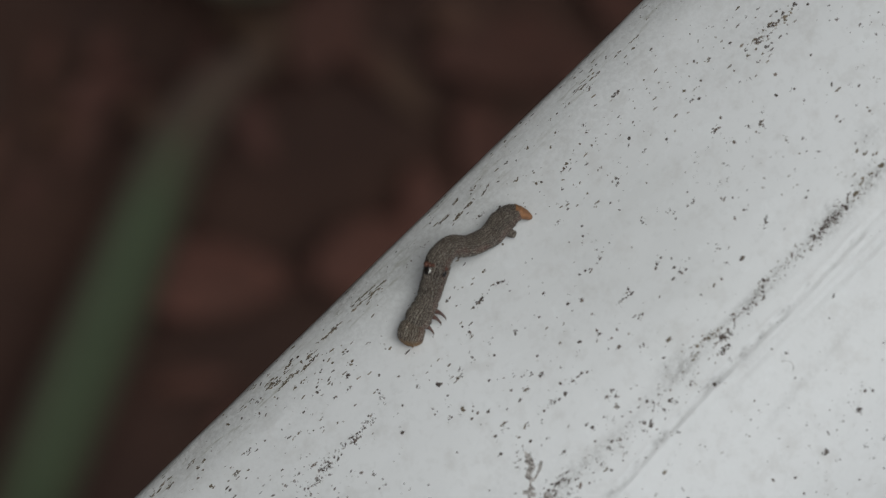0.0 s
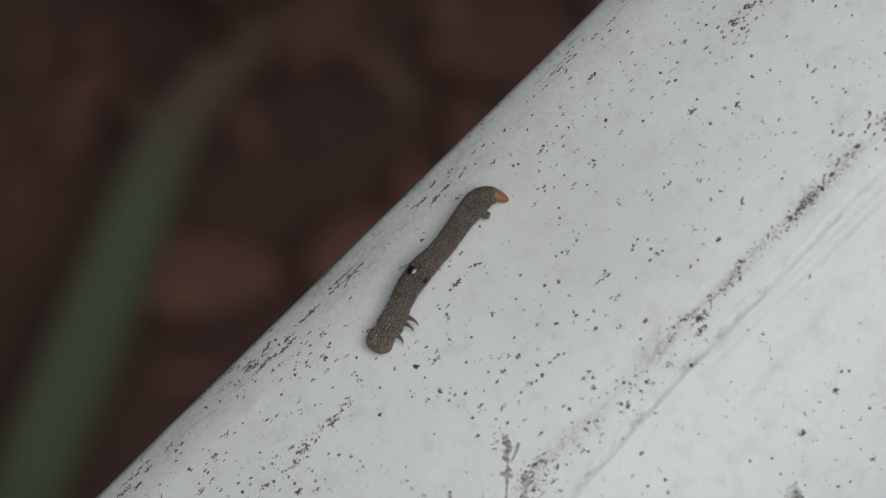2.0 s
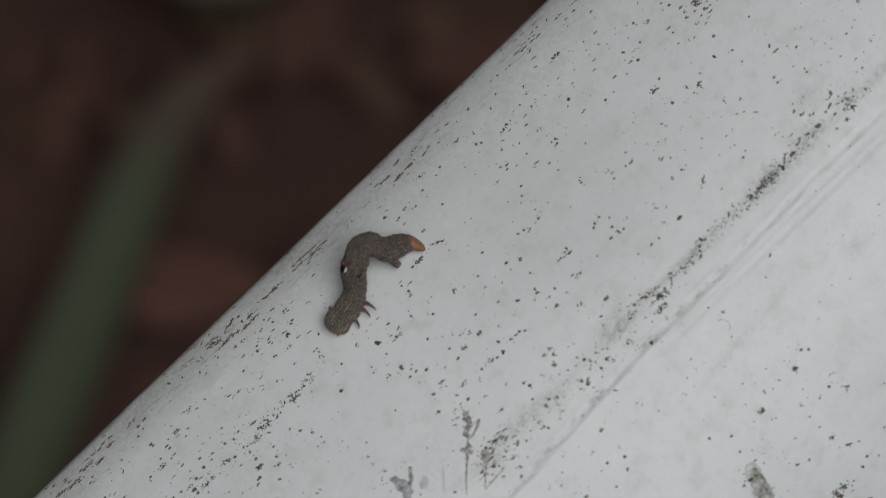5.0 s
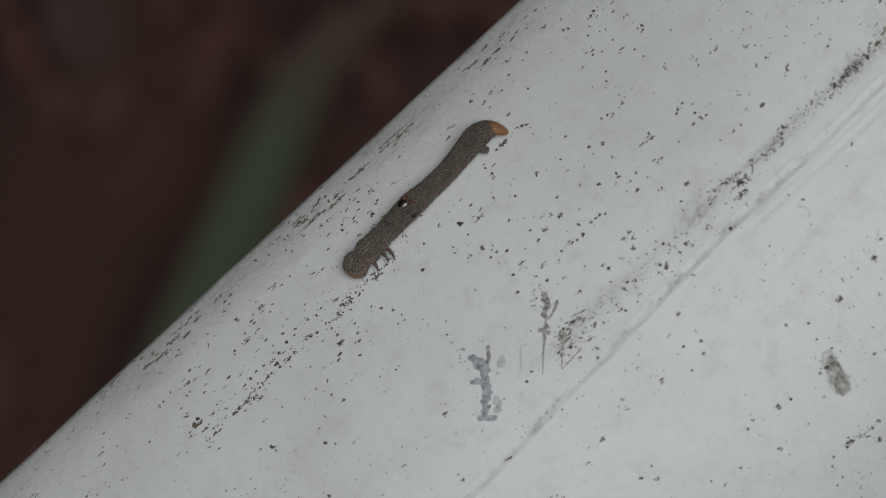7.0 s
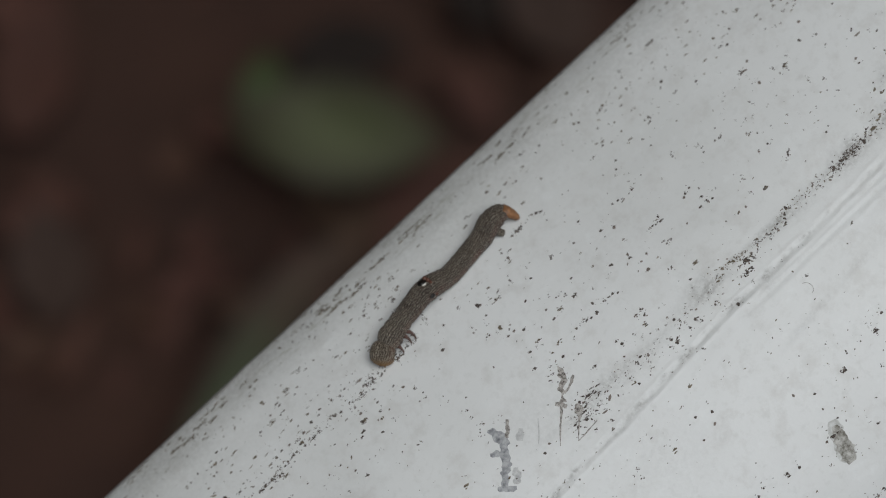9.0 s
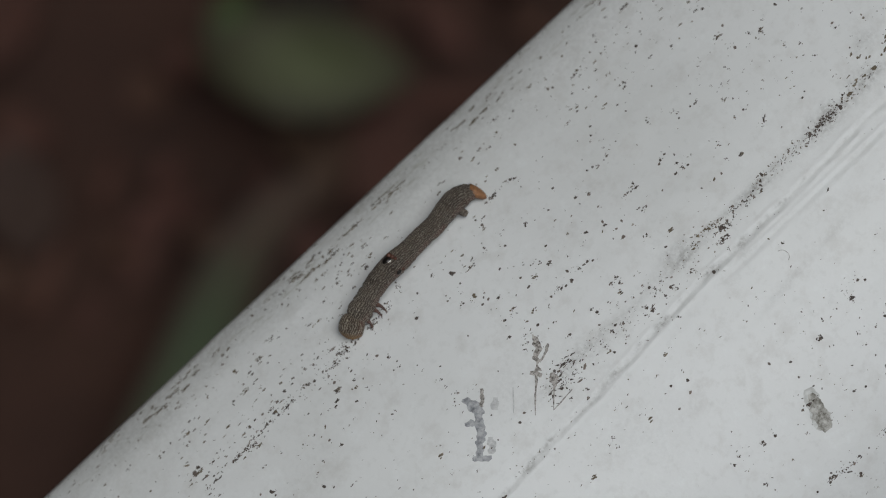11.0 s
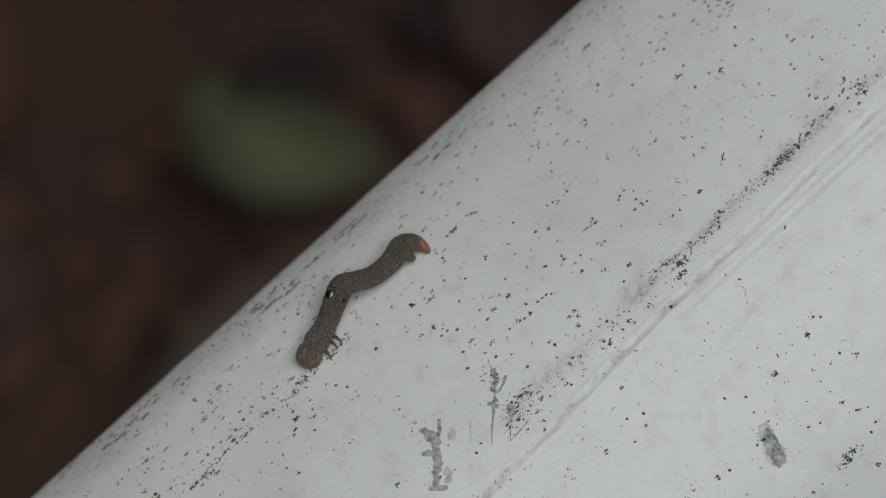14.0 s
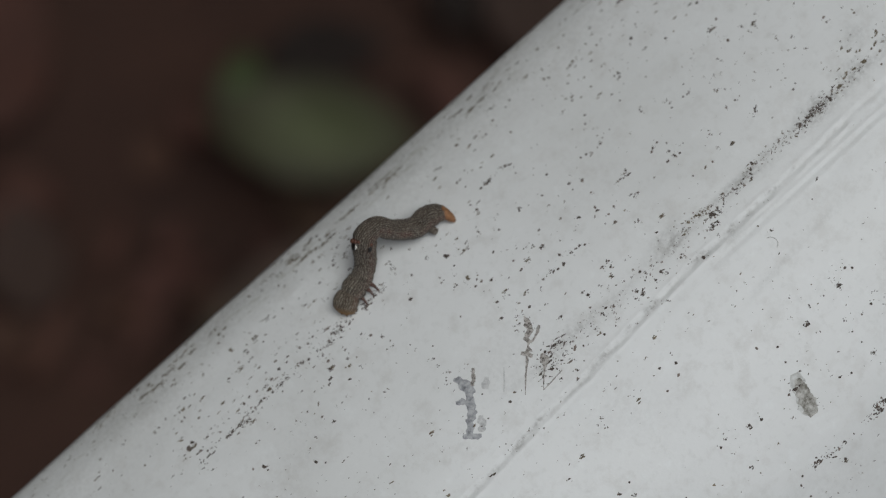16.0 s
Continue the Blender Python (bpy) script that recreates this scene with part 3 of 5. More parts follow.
LAST_MARKS = [
    (36.8, 36.1, 0.37, 0.32), (40.6, 37.5, 0.17, 0.23), (47.1, 38.1, 0.21, 0.15), (42.4, 39.5, 0.21, 0.19), (42.1, 42.1, 0.34, 0.23), (44.2, 42.8, 0.41, 0.23), (45.4, 43.7, 0.41, 0.12), (47.4, 44.1, 0.55, 0.16),
    (44.1, 44.1, 0.62, 0.32), (46.5, 44.4, 0.41, 0.4), (42.2, 44.4, 0.28, 0.16), (41.5, 46.5, 0.21, 0.12), (37, 48.1, 0.28, 0.15), (48.3, 31.2, 0.2, 0.11),
]
FOOT_MARKS = [
    (53.8, 36.5, 0.21, 0.11), (51.4, 43, 0.21, 0.16), (50.4, 44.2, 0.28, 0.24), (48.6, 44.5, 0.28, 0.32), (48.2, 45.2, 0.21, 0.16),
]
STREAKS = [
    (4.2, 55.9, 1.66, 0.21), (1.5, 57.1, 0.76, 0.29), (-50, 57.4, 1.05, 0.35), (-52.5, 56.7, 1.05, 0.33), (-54.6, 57.1, 0.9, 0.29), (-48.6, 56.4, 0.75, 0.22), (-41.3, 56.2, 0.75, 0.22), (-42.3, 57.4, 0.52, 0.18),
    (-13.1, 57.4, 1.51, 0.18), (-10, 56.3, 0.45, 0.28), (-18.5, 56.9, 1.35, 0.17), (-22.3, 56.4, 0.75, 0.28), (-46, 57.2, 0.52, 0.23), (-38.7, 51.6, 0.45, 0.27), (-11.1, 40, 0.44, 0.16), (23.7, 26.1, 0.36, 0.11),
    (10.3, 25.3, 0.36, 0.3), (-5.9, 33.1, 0.36, 0.24), (-10.8, 32, 0.58, 0.23), (-8.9, 29.9, 0.51, 0.23), (0.4, 23.9, 0.22, 0.3), (-33.8, 40.4, 0.29, 0.24), (-30.2, 24.7, 0.36, 0.11), (-54.2, 45.3, 0.66, 0.34),
]
PATCHES = [
    (6.5, -13.7, 0.22, 0.36), (-7.9, 10, 0.21, 0.22), (-18, 9.5, 0.36, 0.22), (-27.9, 15.4, 0.29, 0.14), (-20.6, 24.7, 0.36, 0.3), (-1.1, 14.4, 0.22, 0.29), (-16.2, 35.7, 0.44, 0.16), (-18, 56.7, 1.54, 0.16),
    (-22.9, 55.6, 1.4, 0.2), (-26.2, 56.2, 0.98, 0.31), (-27.5, 56.9, 0.56, 0.32), (-27.3, 56, 0.84, 0.15), (-25.1, 57.8, 0.56, 0.17), (4.1, 57.8, 0.56, 0.17), (2.9, 55.8, 0.84, 0.2), (33.8, 56.4, 0.77, 0.15),
    (31.2, 56.5, 0.56, 0.16), (28, 56.5, 0.63, 0.16), (38.1, 46.9, 0.42, 0.24), (36.9, 36.3, 0.34, 0.3), (32.7, 39.7, 0.48, 0.31), (46.2, 32.7, 0.34, 0.11), (39.4, 44.3, 0.28, 0.16), (7.4, 55.6, 0.35, 0.12),
]

def mark(bag, x, a, long, wide):
    """A crust of the given half sizes: one ragged speck when small, else a crowd of crumbs of all sizes."""
    if long < 0.24 and wide < 0.24:
        flake(*bag, x, a, long * 1.15, wide * 1.15, rng.uniform(-0.4, 0.4), 0.3 * wide, 9, 0.65, 1.2)
    else:
        for _ in range(max(3, round(long * wide / 0.011))):
            r, t = math.sqrt(rng.random()), rng.uniform(0, 2 * math.pi)
            q = rng.uniform(0.05, 0.12) * (1.5 - 0.6 * r)
            flake(*bag, x + 1.05 * long * r * math.cos(t), a + 1.05 * wide * r * math.sin(t), q * rng.uniform(1.0, 1.9), q, rng.uniform(-0.6, 0.6), 0.3 * q, 8, 0.6, 1.2)
    for _ in range(rng.randint(0, 2)):
        q = rng.uniform(0.04, 0.08)
        flake(*bag, x + rng.gauss(0, long + 0.15), a + rng.gauss(0, wide + 0.12), q * 1.3, q, 0.0, 0.02, 6)


for x, a, r in LOOSE_DOTS + STRAY_DOTS:
    mark(black, x, a, r * 0.9, r * 0.8)
for marks in (TRAIL_MARKS, LOWER_MARKS, FAR_MARKS, FRONT_MARKS, HEAD_MARKS, BELLY_MARKS, TAIL_MARKS, SCRAPE_MARKS, MIDDLE_MARKS, GROOVE_MARKS, OVER_MARKS, CLUSTER_MARKS, BESIDE_MARKS, CROWN_MARKS, UPPER_MARKS, OUTER_MARKS, END_MARKS, RIM_MARKS, LAST_MARKS, FOOT_MARKS):
    for x, a, long, wide in marks:
        mark(black if a < 47 or rng.random() < 0.6 else brown, x, a, long, wide)
for x, a, long, wide in STREAKS + PATCHES:
    for _ in range(max(8, int(50 * long * (wide + 0.1)))):
        flake(*(black if rng.random() < 0.25 else brown), x + rng.uniform(-1, 1) * long, a + rng.gauss(0, 0.5) * wide, rng.uniform(0.12, 0.38), rng.uniform(0.06, 0.12), rng.uniform(-0.25, 0.25), 0.02, 7)
# Clusters and chains that can be told apart.
clump(black, -19.8, 42.9, 1.2, 1.5, 10, 0.086)
clump(black, 44.4, 26.2, 1.5, 1.0, 12, 0.099)
row(black, -28.8, 44.2, -48.6, 43.0, 60, 0.6, 0.07)
row(black, -22.6, 43.9, -28.0, 43.9, 34, 0.22, 0.095)
clump(black, -19.3, 44.9, 0.35, 0.35, 10, 0.11)
clump(black, -22.2, 44.0, 0.6, 0.3, 10, 0.1)
clump(black, -25.2, 43.7, 0.4, 0.3, 10, 0.12)
clump(black, -29.6, 43.7, 0.7, 0.5, 26, 0.11)
clump(black, -32.2, 43.2, 0.6, 0.25, 12, 0.11)
row(black, -44.7, 43.2, -57.6, 46.6, 25, 1.2, 0.088)
row(black, 2.6, -11.1, 16.6, -11.5, 130, 0.4, 0.1)
row(black, 44.0, 22.8, 36.5, 22.2, 46, 0.5, 0.075)
row(black, 36.8, 22.3, 30.5, 21.7, 90, 0.4, 0.075)
row(brown, 30.5, 22.0, 22.0, 22.1, 40, 0.5, 0.08)
row(black, 26.8, 22.2, 22.4, 22.0, 14, 0.35, 0.085)
row(black, 19.6, 21.4, 16.4, 21.7, 30, 0.35, 0.085)
row(brown, 12.1, 22.4, 16.3, 22.0, 34, 0.12, 0.09)
row(brown, 16.0, 21.5, 10.4, 21.6, 30, 0.8, 0.085)
clump(black, 20.6, 21.35, 1.1, 0.3, 26, 0.11)
clump(black, 15.6, 21.0, 0.8, 0.25, 18, 0.13)
mark(black, 14.3, 19.85, 1.0, 0.36)
row(black, 10.4, 21.0, -15.5, 21.0, 143, 1.2, 0.068)
row(black, -8.9, 21.6, -15.5, 20.9, 52, 0.8, 0.1)
row(brown, 52.0, 23.6, 37.5, 22.6, 52, 1.2, 0.14)
row(brown, 49.5, 44.0, 42.0, 44.0, 30, 0.4, 0.12)
clump(black, 34.7, 22.0, 1.1, 0.3, 40, 0.115)
clump(black, 31.9, 21.65, 0.6, 0.35, 18, 0.105)
clump(black, 28.3, 21.75, 0.9, 0.35, 18, 0.09)
clump(black, 47.9, 21.9, 0.7, 0.5, 22, 0.11)
clump(black, 20.5, 3.8, 0.3, 0.7, 14, 0.12)
clump(black, 14.2, -11.4, 0.9, 0.5, 20, 0.12)
clump(black, 4.0, 20.4, 1.0, 0.9, 14, 0.11)
for _ in range(12):
    x, a = rng.uniform(-88, 68), rng.uniform(-28, 54)
    clump(black, x, a, rng.uniform(0.5, 1.6), rng.uniform(0.5, 1.6), rng.randint(4, 11), rng.uniform(0.06, 0.12))
# The scatter, thicker in some places than in others.
placed = 0
while placed < 3800:
    x, a = rng.uniform(-95, 75), rng.uniform(-30, 62)
    if rng.random() > 0.4 + 1.0 * noise.noise((x * 0.07, a * 0.11, 1.7)) + 0.2 * step(a, 12, 30) + 0.25 * step(a, 36, 46):
        continue
    bag = brown if rng.random() < (0.6 if a > 40 else 0.3) else black
    dot(bag, x, a, 0.07 * math.exp(rng.gauss(0, 0.5)))
    placed += 1
# Short dashes along the rail, on its far side.
for _ in range(900):
    x, a = rng.uniform(-95, 75), rng.uniform(41, 62)
    if rng.random() > 0.45 + noise.noise((x * 0.09, a * 0.12, 9.0)):
        continue
    flake(*(brown if rng.random() < 0.6 else black), x, a, rng.uniform(0.15, 0.5), rng.uniform(0.06, 0.14), rng.uniform(-0.15, 0.15), 0.03, 9)
for x, a, length, wide in ((-12.6, 56.7, 3.2, 0.28), (-26.8, 57.2, 3.4, 0.3), (-9.8, 56.5, 1.2, 0.45), (-28.0, 57.9, 1.2, 0.5), (-47.5, 58.3, 3.5, 0.3), (-61.1, 58.9, 3.0, 0.35), (26.1, 56.7, 2.4, 0.25)):
    for _ in range(12):
        flake(*brown, x + rng.uniform(-1, 1) * length * 0.7, a + rng.gauss(0, 0.3), rng.uniform(0.15, 0.6), rng.uniform(0.06, 0.14), rng.uniform(-0.2, 0.2), 0.03, 8)
part("mildew_specks", mesh_of("mildew_specks", *black, SPECK), rail, "scattered black mildew specks", "stuff")
part("grime_specks", mesh_of("grime_specks", *brown, GRIME), rail, "brown grime specks and dashes", "stuff")


def strip(path, mat, name, label, ragged=0.25, lift=0.03):
    """A thin film on the paint along path: (x, angle, half width in millimetres) from end to end, with ragged edges."""
    verts, faces, cross = [], [], 7
    pts = []
    for (x0, a0, w0), (x1, a1, w1) in zip(path, path[1:]):
        d = math.hypot(x1 - x0, (a1 - a0))
        k = max(2, int(d / 0.22))
        pts += [(x0 + (x1 - x0) * i / k, a0 + (a1 - a0) * i / k, w0 + (w1 - w0) * i / k, (x1 - x0) / d, (a1 - a0) / d) for i in range(k)]
    pts.append((*path[-1], *pts[-1][3:]))
    seed = rng.uniform(0, 90)
    for i, (x, a, w, dx, da) in enumerate(pts):
        for j in range(cross):
            s = j / (cross - 1) * 2 - 1
            e = w * (1 + ragged * noise.noise((i * 0.45, seed, 3.0 * (s > 0))) * 2.2)
            u = s * e
            verts.append(on_rail(x - da * u, a + dx * u, lift if abs(s) < 0.99 else 0.008))
    for i in range(len(pts) - 1):
        for j in range(cross - 1):
            q = i * cross + j
            faces.append((q, q + 1, q + cross + 1, q + cross))
    return part(name, mesh_of(name, verts, faces, mat), rail, label)


PALE = make_scuff("pale_scrape", (0.42, 0.42, 0.42), (0.66, 0.66, 0.655))
strip([(-23.4, 27.9, 0.3), (-22.9, 27.0, 0.55), (-22.6, 26.0, 0.8), (-23.0, 24.9, 0.7)], GREY, "scrape", "grey scraped patch", 0.35)
strip([(-22.9, 25.2, 0.45), (-23.8, 24.0, 0.6), (-25.1, 22.6, 0.6), (-26.2, 21.5, 0.55), (-26.8, 20.9, 0.35)], GREY, "scrape", "grey scraped patch", 0.35, 0.036)
strip([(-25.2, 25.4, 0.2), (-24.6, 25.0, 0.4), (-24.0, 24.4, 0.35)], GREY, "scrape", "grey scraped patch", 0.4, 0.042)
strip([(-27.4, 21.6, 0.25), (-26.7, 20.9, 0.4), (-25.6, 20.0, 0.3)], GREY, "scrape", "grey scraped patch", 0.4, 0.048)
strip([(-20.6, 27.3, 0.15), (-21.2, 26.5, 0.25), (-22.2, 25.6, 0.2)], SMEAR, "smear", "dark brown crusty smear", 0.5, 0.048)
strip([(-20.1, 25.3, 0.3), (-20.6, 24.7, 0.6), (-21.2, 24.1, 0.25)], PALE, "scrape", "pale grey scraped patch", 0.5)
strip([(-23.9, 22.0, 0.3), (-24.6, 21.1, 0.55), (-25.3, 20.4, 0.25)], PALE, "scrape", "pale grey scraped patch", 0.5, 0.024)
strip([(-11.2, 27.8, 0.2), (-11.6, 27.0, 0.5), (-12.0, 26.3, 0.32), (-12.5, 25.7, 0.5), (-13.3, 24.8, 0.3), (-14.0, 24.0, 0.25)], SMEAR, "smear", "dark brown crusty smear", 0.7)
strip([(-14.8, 24.5, 0.25), (-14.3, 23.9, 0.42), (-13.9, 23.2, 0.2)], SMEAR, "smear", "dark brown crusty smear", 0.5, 0.036)
strip([(-14.3, 23.8, 0.22), (-15.2, 22.9, 0.15), (-16.3, 21.9, 0.12), (-18.0, 20.1, 0.05)], SMEAR, "scratch", "thin dark scratch")
strip([(-10.6, 25.6, 0.1), (-11.2, 25.2, 0.18), (-12.0, 24.8, 0.14), (-13.0, 24.6, 0.08)], SMEAR, "smear", "dark brown crusty smear", 0.5)
strip([(-12.8, 22.6, 0.2), (-13.1, 22.0, 0.42), (-13.5, 21.4, 0.3), (-14.1, 20.8, 0.14)], SMEAR, "smear", "dark brown crusty smear", 0.6)
strip([(-14.0, 20.9, 0.13), (-14.9, 20.0, 0.08), (-15.9, 19.0, 0.05)], SMEAR, "scratch", "thin dark scratch")
strip([(-15.9, 19.0, 0.05), (-14.2, 19.1, 0.08), (-12.4, 19.3, 0.06)], SMEAR, "scratch", "thin dark scratch")
strip([(-17.6, 24.6, 0.08), (-19.0, 23.0, 0.1), (-19.8, 22.2, 0.05)], PALE, "scratch", "thin grey scratch")
clumps_at = ([], [])
clump(clumps_at, -12.2, 27.1, 0.7, 0.9, 22, 0.12)
clump(clumps_at, -12.5, 20.9, 0.9, 1.1, 30, 0.12)
clump(clumps_at, 8.3, -2.6, 0.8, 1.0, 26, 0.13)
clump(clumps_at, 8.9, -4.2, 0.3, 1.1, 14, 0.12)
clump(clumps_at, 7.4, -4.9, 0.7, 1.0, 26, 0.1)
part("crust_specks", mesh_of("crust_specks", *clumps_at, SPECK), rail, "dark crust specks on the smears", "stuff")
strip([(9.0, -0.9, 0.5), (8.6, -2.2, 1.3), (8.0, -4.2, 1.6), (7.5, -6.1, 1.3), (6.9, -7.6, 0.5)], make_scuff("lichen_rim", (0.44, 0.44, 0.42), (0.68, 0.685, 0.67), 900), "lichen_rim", "pale rim of a lichen patch", 0.1, 0.02)
strip([(8.8, -1.6, 0.4), (8.5, -2.6, 1.0), (8.0, -4.3, 1.3), (7.5, -6.0, 1.1), (7.0, -7.2, 0.4)], make_scuff("lichen_grey", (0.17, 0.16, 0.135), (0.56, 0.55, 0.52), 1300), "lichen_patch", "grey-brown oval lichen patch", 0.14)
# A fine curled hair stuck to the paint.
curl = [on_rail(18.2 + 0.75 * math.cos(t) * (1 - 0.1 * t), 13.2 + 0.85 * math.sin(t), 0.05) for t in [0.3 * i - 1.4 for i in range(11)]]
part("hair", mesh_of("hair", *tube(curl, [0.00003] * len(curl), 5), SMEAR), rail, "fine curled brown hair")


# ---- the caterpillar: rigid rings in a row, each a part of its own ----
RINGS = 30
LONG = 28.5
crawler = tagged(new("caterpillar"), "grey-brown looper caterpillar with fine pale lines, crawling along a white rail", "caterpillar")
crawler.matrix_world = Matrix.Translation(on_rail(-14, 46))
HOME = crawler.matrix_world.inverted()
bpy.context.view_layer.update()


def girth(u):
    """Radius of the body in millimetres, u from the face (0) to the tail (1)."""
    g = 1.45 + 0.13 * bell(u - 0.14, 0.03) - 0.1 * bell(u - 0.24, 0.07) + 0.1 * bell(u - 0.425, 0.05) - 0.02 * bell(u - 0.6, 0.15) + 0.1 * bell(u - 0.82, 0.08)
    g += 0.1 * (1 - step(u, 0.4, 0.55)) + 0.07 * bell(u - 0.185, 0.045) - 0.18 * bell(u - 0.108, 0.012) - 0.05 * step(u, 0.45, 0.6) * (1 - step(u, 0.7, 0.8))
    for fold in (0.165, 0.203, 0.245, 0.335, 0.43, 0.53, 0.63, 0.73, 0.79, 0.86):
        g -= (0.15 if fold < 0.25 else 0.06) * bell(u - fold, 0.007)
    return g * (1 - 0.38 * step(u, 0.87, 0.97))


def loft(u0, reach, radius, wrinkle=0.05, sides=26, along=7, close=True):
    """A short barrel round the x axis at rest station u0. Gives its vertices in metres, faces, and rest places in millimetres."""
    verts, faces, rest = [], [], []
    x_mid = -u0 * LONG
    for i in range(along):
        s = i / (along - 1) * 2 - 1
        x = s * reach
        fall = 1 - 0.035 * abs(s) ** 2 - 0.2 * abs(s) ** 6
        for k in range(sides):
            a = 2 * math.pi * k / sides
            r = radius(u0 - x / LONG) * fall
            rx, ry, rz = x_mid + x, math.sin(a), math.cos(a)
            r *= 1 + wrinkle * noise.noise((rx * 1.1, ry * 3.2, rz * 3.2)) + wrinkle * 0.7 * noise.noise((rx * 3.0, ry * 6, rz * 6))
            verts.append((x * 0.001, r * ry * 0.001, r * rz * 0.97 * 0.001))
            rest.append((rx, r * ry, r * rz))
    for i in range(along - 1):
        for k in range(sides):
            n = (k + 1) % sides
            faces.append((i * sides + k, (i + 1) * sides + k, (i + 1) * sides + n, i * sides + n))
    if close:
        faces.append(tuple(range(sides)))
        faces.append(tuple(range(along * sides - 1, (along - 1) * sides - 1, -1)))
    return verts, faces, rest


def skin_mesh(name, verts, faces, rest, ochre=0.0):
    me = mesh_of(name, verts, faces, SKIN)
    flat = [c for v in rest for c in v]
    me.attributes.new("rest", "FLOAT_VECTOR", "POINT").data.foreach_set("vector", flat)
    me.attributes.new("ochre", "FLOAT", "POINT").data.foreach_set("value", [ochre] * len(verts))
    return me


def at_angle(a, r, x=0.0):
    """A place on a ring: degrees from the back towards the body's right side, millimetres out, millimetres ahead."""
    return Vector((x * 0.001, r * math.sin(radians(a)) * 0.001, r * math.cos(radians(a)) * 0.001))


def add_leg(ring, side, out, reach, ahead):
    """A jointed, pointed walking leg that curves down to the paint."""
    p = [at_angle(side * 136, 0.9), at_angle(side * 124, 1.35, ahead * 0.3), at_angle(side * 114, 1.5 + out * 0.5, ahead * 0.8 - 0.1), at_angle(side * 110, 1.6 + out, ahead - 0.05), at_angle(side * 114, 1.7 + out + reach * 0.5, ahead + 0.12), at_angle(side * 121, 1.7 + out + reach * 0.85, ahead + 0.42)]
    v, f = tube(p, [0.00042, 0.00035, 0.00024, 0.00017, 0.00011, 0.00003], 8)
    part("leg", mesh_of("leg", v, f, LEG), ring, "red-brown pointed walking leg")


def add_proleg(ring, side):
    p = [at_angle(side * 146, 0.8), at_angle(side * 136, 1.4, -0.1), at_angle(side * 128, 2.0, -0.25), at_angle(side * 124, 2.25, -0.38), at_angle(side * 123, 2.36, -0.42)]
    v, f = tube(p, [0.0007, 0.00062, 0.0005, 0.00045, 0.0003], 10)
    me = skin_mesh("proleg", v, f, [(-23 + q.x * 1000, q.y * 1000, q.z * 1000) for q in v])
    part("proleg", me, ring, "stubby grey-brown proleg")


def dome(centre, normal, r, tall, stretch=1.0, sides=12, rings=5):
    n = Vector(normal).normalized()
    u = Vector((1, 0, 0))
    w = n.cross(u).normalized()
    verts, faces = [], []
    for i in range(rings):
        t = i / rings * math.pi / 2
        for k in range(sides):
            a = 2 * math.pi * k / sides
            verts.append(centre + (u * math.cos(a) * stretch + w * math.sin(a)) * (r * math.cos(t)) + n * (tall * math.sin(t)))
    verts.append(centre + n * tall)
    for i in range(rings - 1):
        for k in range(sides):
            m = (k + 1) % sides
            faces.append((i * sides + k, i * sides + m, (i + 1) * sides + m, (i + 1) * sides + k))
    top = (rings - 1) * sides
    for k in range(sides):
        faces.append((top + k, top + (k + 1) % sides, len(verts) - 1))
    return verts, faces


def add_tubercle(ring, a, big):
    """A rusty horn on the back, and before it a black eyespot with a white rim."""
    near = a < 30
    out = -1 if near else 1
    horns = ((out * 6, -0.15, 0.4, 0.5), (out * -12, -0.3, 0.32, 0.4), (out * -28, -0.4, 0.24, 0.26)) if near else ((out * 6, -0.2, 0.28, 0.3),)
    for da, ahead, r, tall in horns:
        me = mesh_of("tubercle", *dome(at_angle(a + da, 1.5, ahead), at_angle(a + da, 1), r * 0.001, tall * big * 0.001), RUST)
        part("tubercle", me, ring, "rust-brown horn")
    if near:
        me = mesh_of("eyespot_rim", *dome(at_angle(a - out * 14, 1.5, 0.45), at_angle(a - out * 14, 1), 0.00028, 0.0002, 1.5), WHITE)
        part("eyespot_rim", me, ring, "white rim of the eyespot")
    me = mesh_of("eyespot", *dome(at_angle(a - out * 1, 1.52, 0.45), at_angle(a - out * 1, 1), (0.00053 if near else 0.00036) * big, 0.0003, 1.35), BLACK)
    part("eyespot", me, ring, "black eyespot")


BODY = []  # (part, station)
FIRST, LAST = 0.122, 0.905
for i in range(RINGS):
    u = FIRST + (LAST - FIRST) * i / (RINGS - 1)
    v, f, rest = loft(u, LONG * (LAST - FIRST) / (RINGS - 1) * 0.92, girth)
    ring = part("body_ring", skin_mesh("body_ring", v, f, rest), crawler)
    BODY.append((ring, u))


def ring_at(u):
    return min(BODY, key=lambda b: abs(b[1] - u))[0]


def head_radius(u):
    q = min(1.0, abs(u * LONG - 1.65) / 1.7)
    return 1.7 * max(0.03, 1 - q ** 2.9) ** 0.45


v, f, rest = loft(0.058, 1.66, head_radius, 0.05, 30, 18)
v = [Vector((q[0], q[1], q[2] - 0.00016 * max(0.0, q[0] / 0.0016))) for q in v]
head = part("head", skin_mesh("head", v, f, rest, 1.0), crawler, "rounded mottled head with an ochre face")
BODY.append((head, 0.058))
for side in (1, -1):
    part("eye_cluster", mesh_of("eye_cluster", *dome(Vector((0.00085, side * 0.0011, -0.0004)), (0.4, side, -0.2), 0.00013, 0.0001), BLACK), head, "tiny dark eyes")
    part("mouthpart", mesh_of("mouthpart", *dome(Vector((0.0014, side * 0.0003, -0.00065)), (0.9, side * 0.3, -0.6), 0.0003, 0.0003), CLASP), head, "ochre mouthpart")

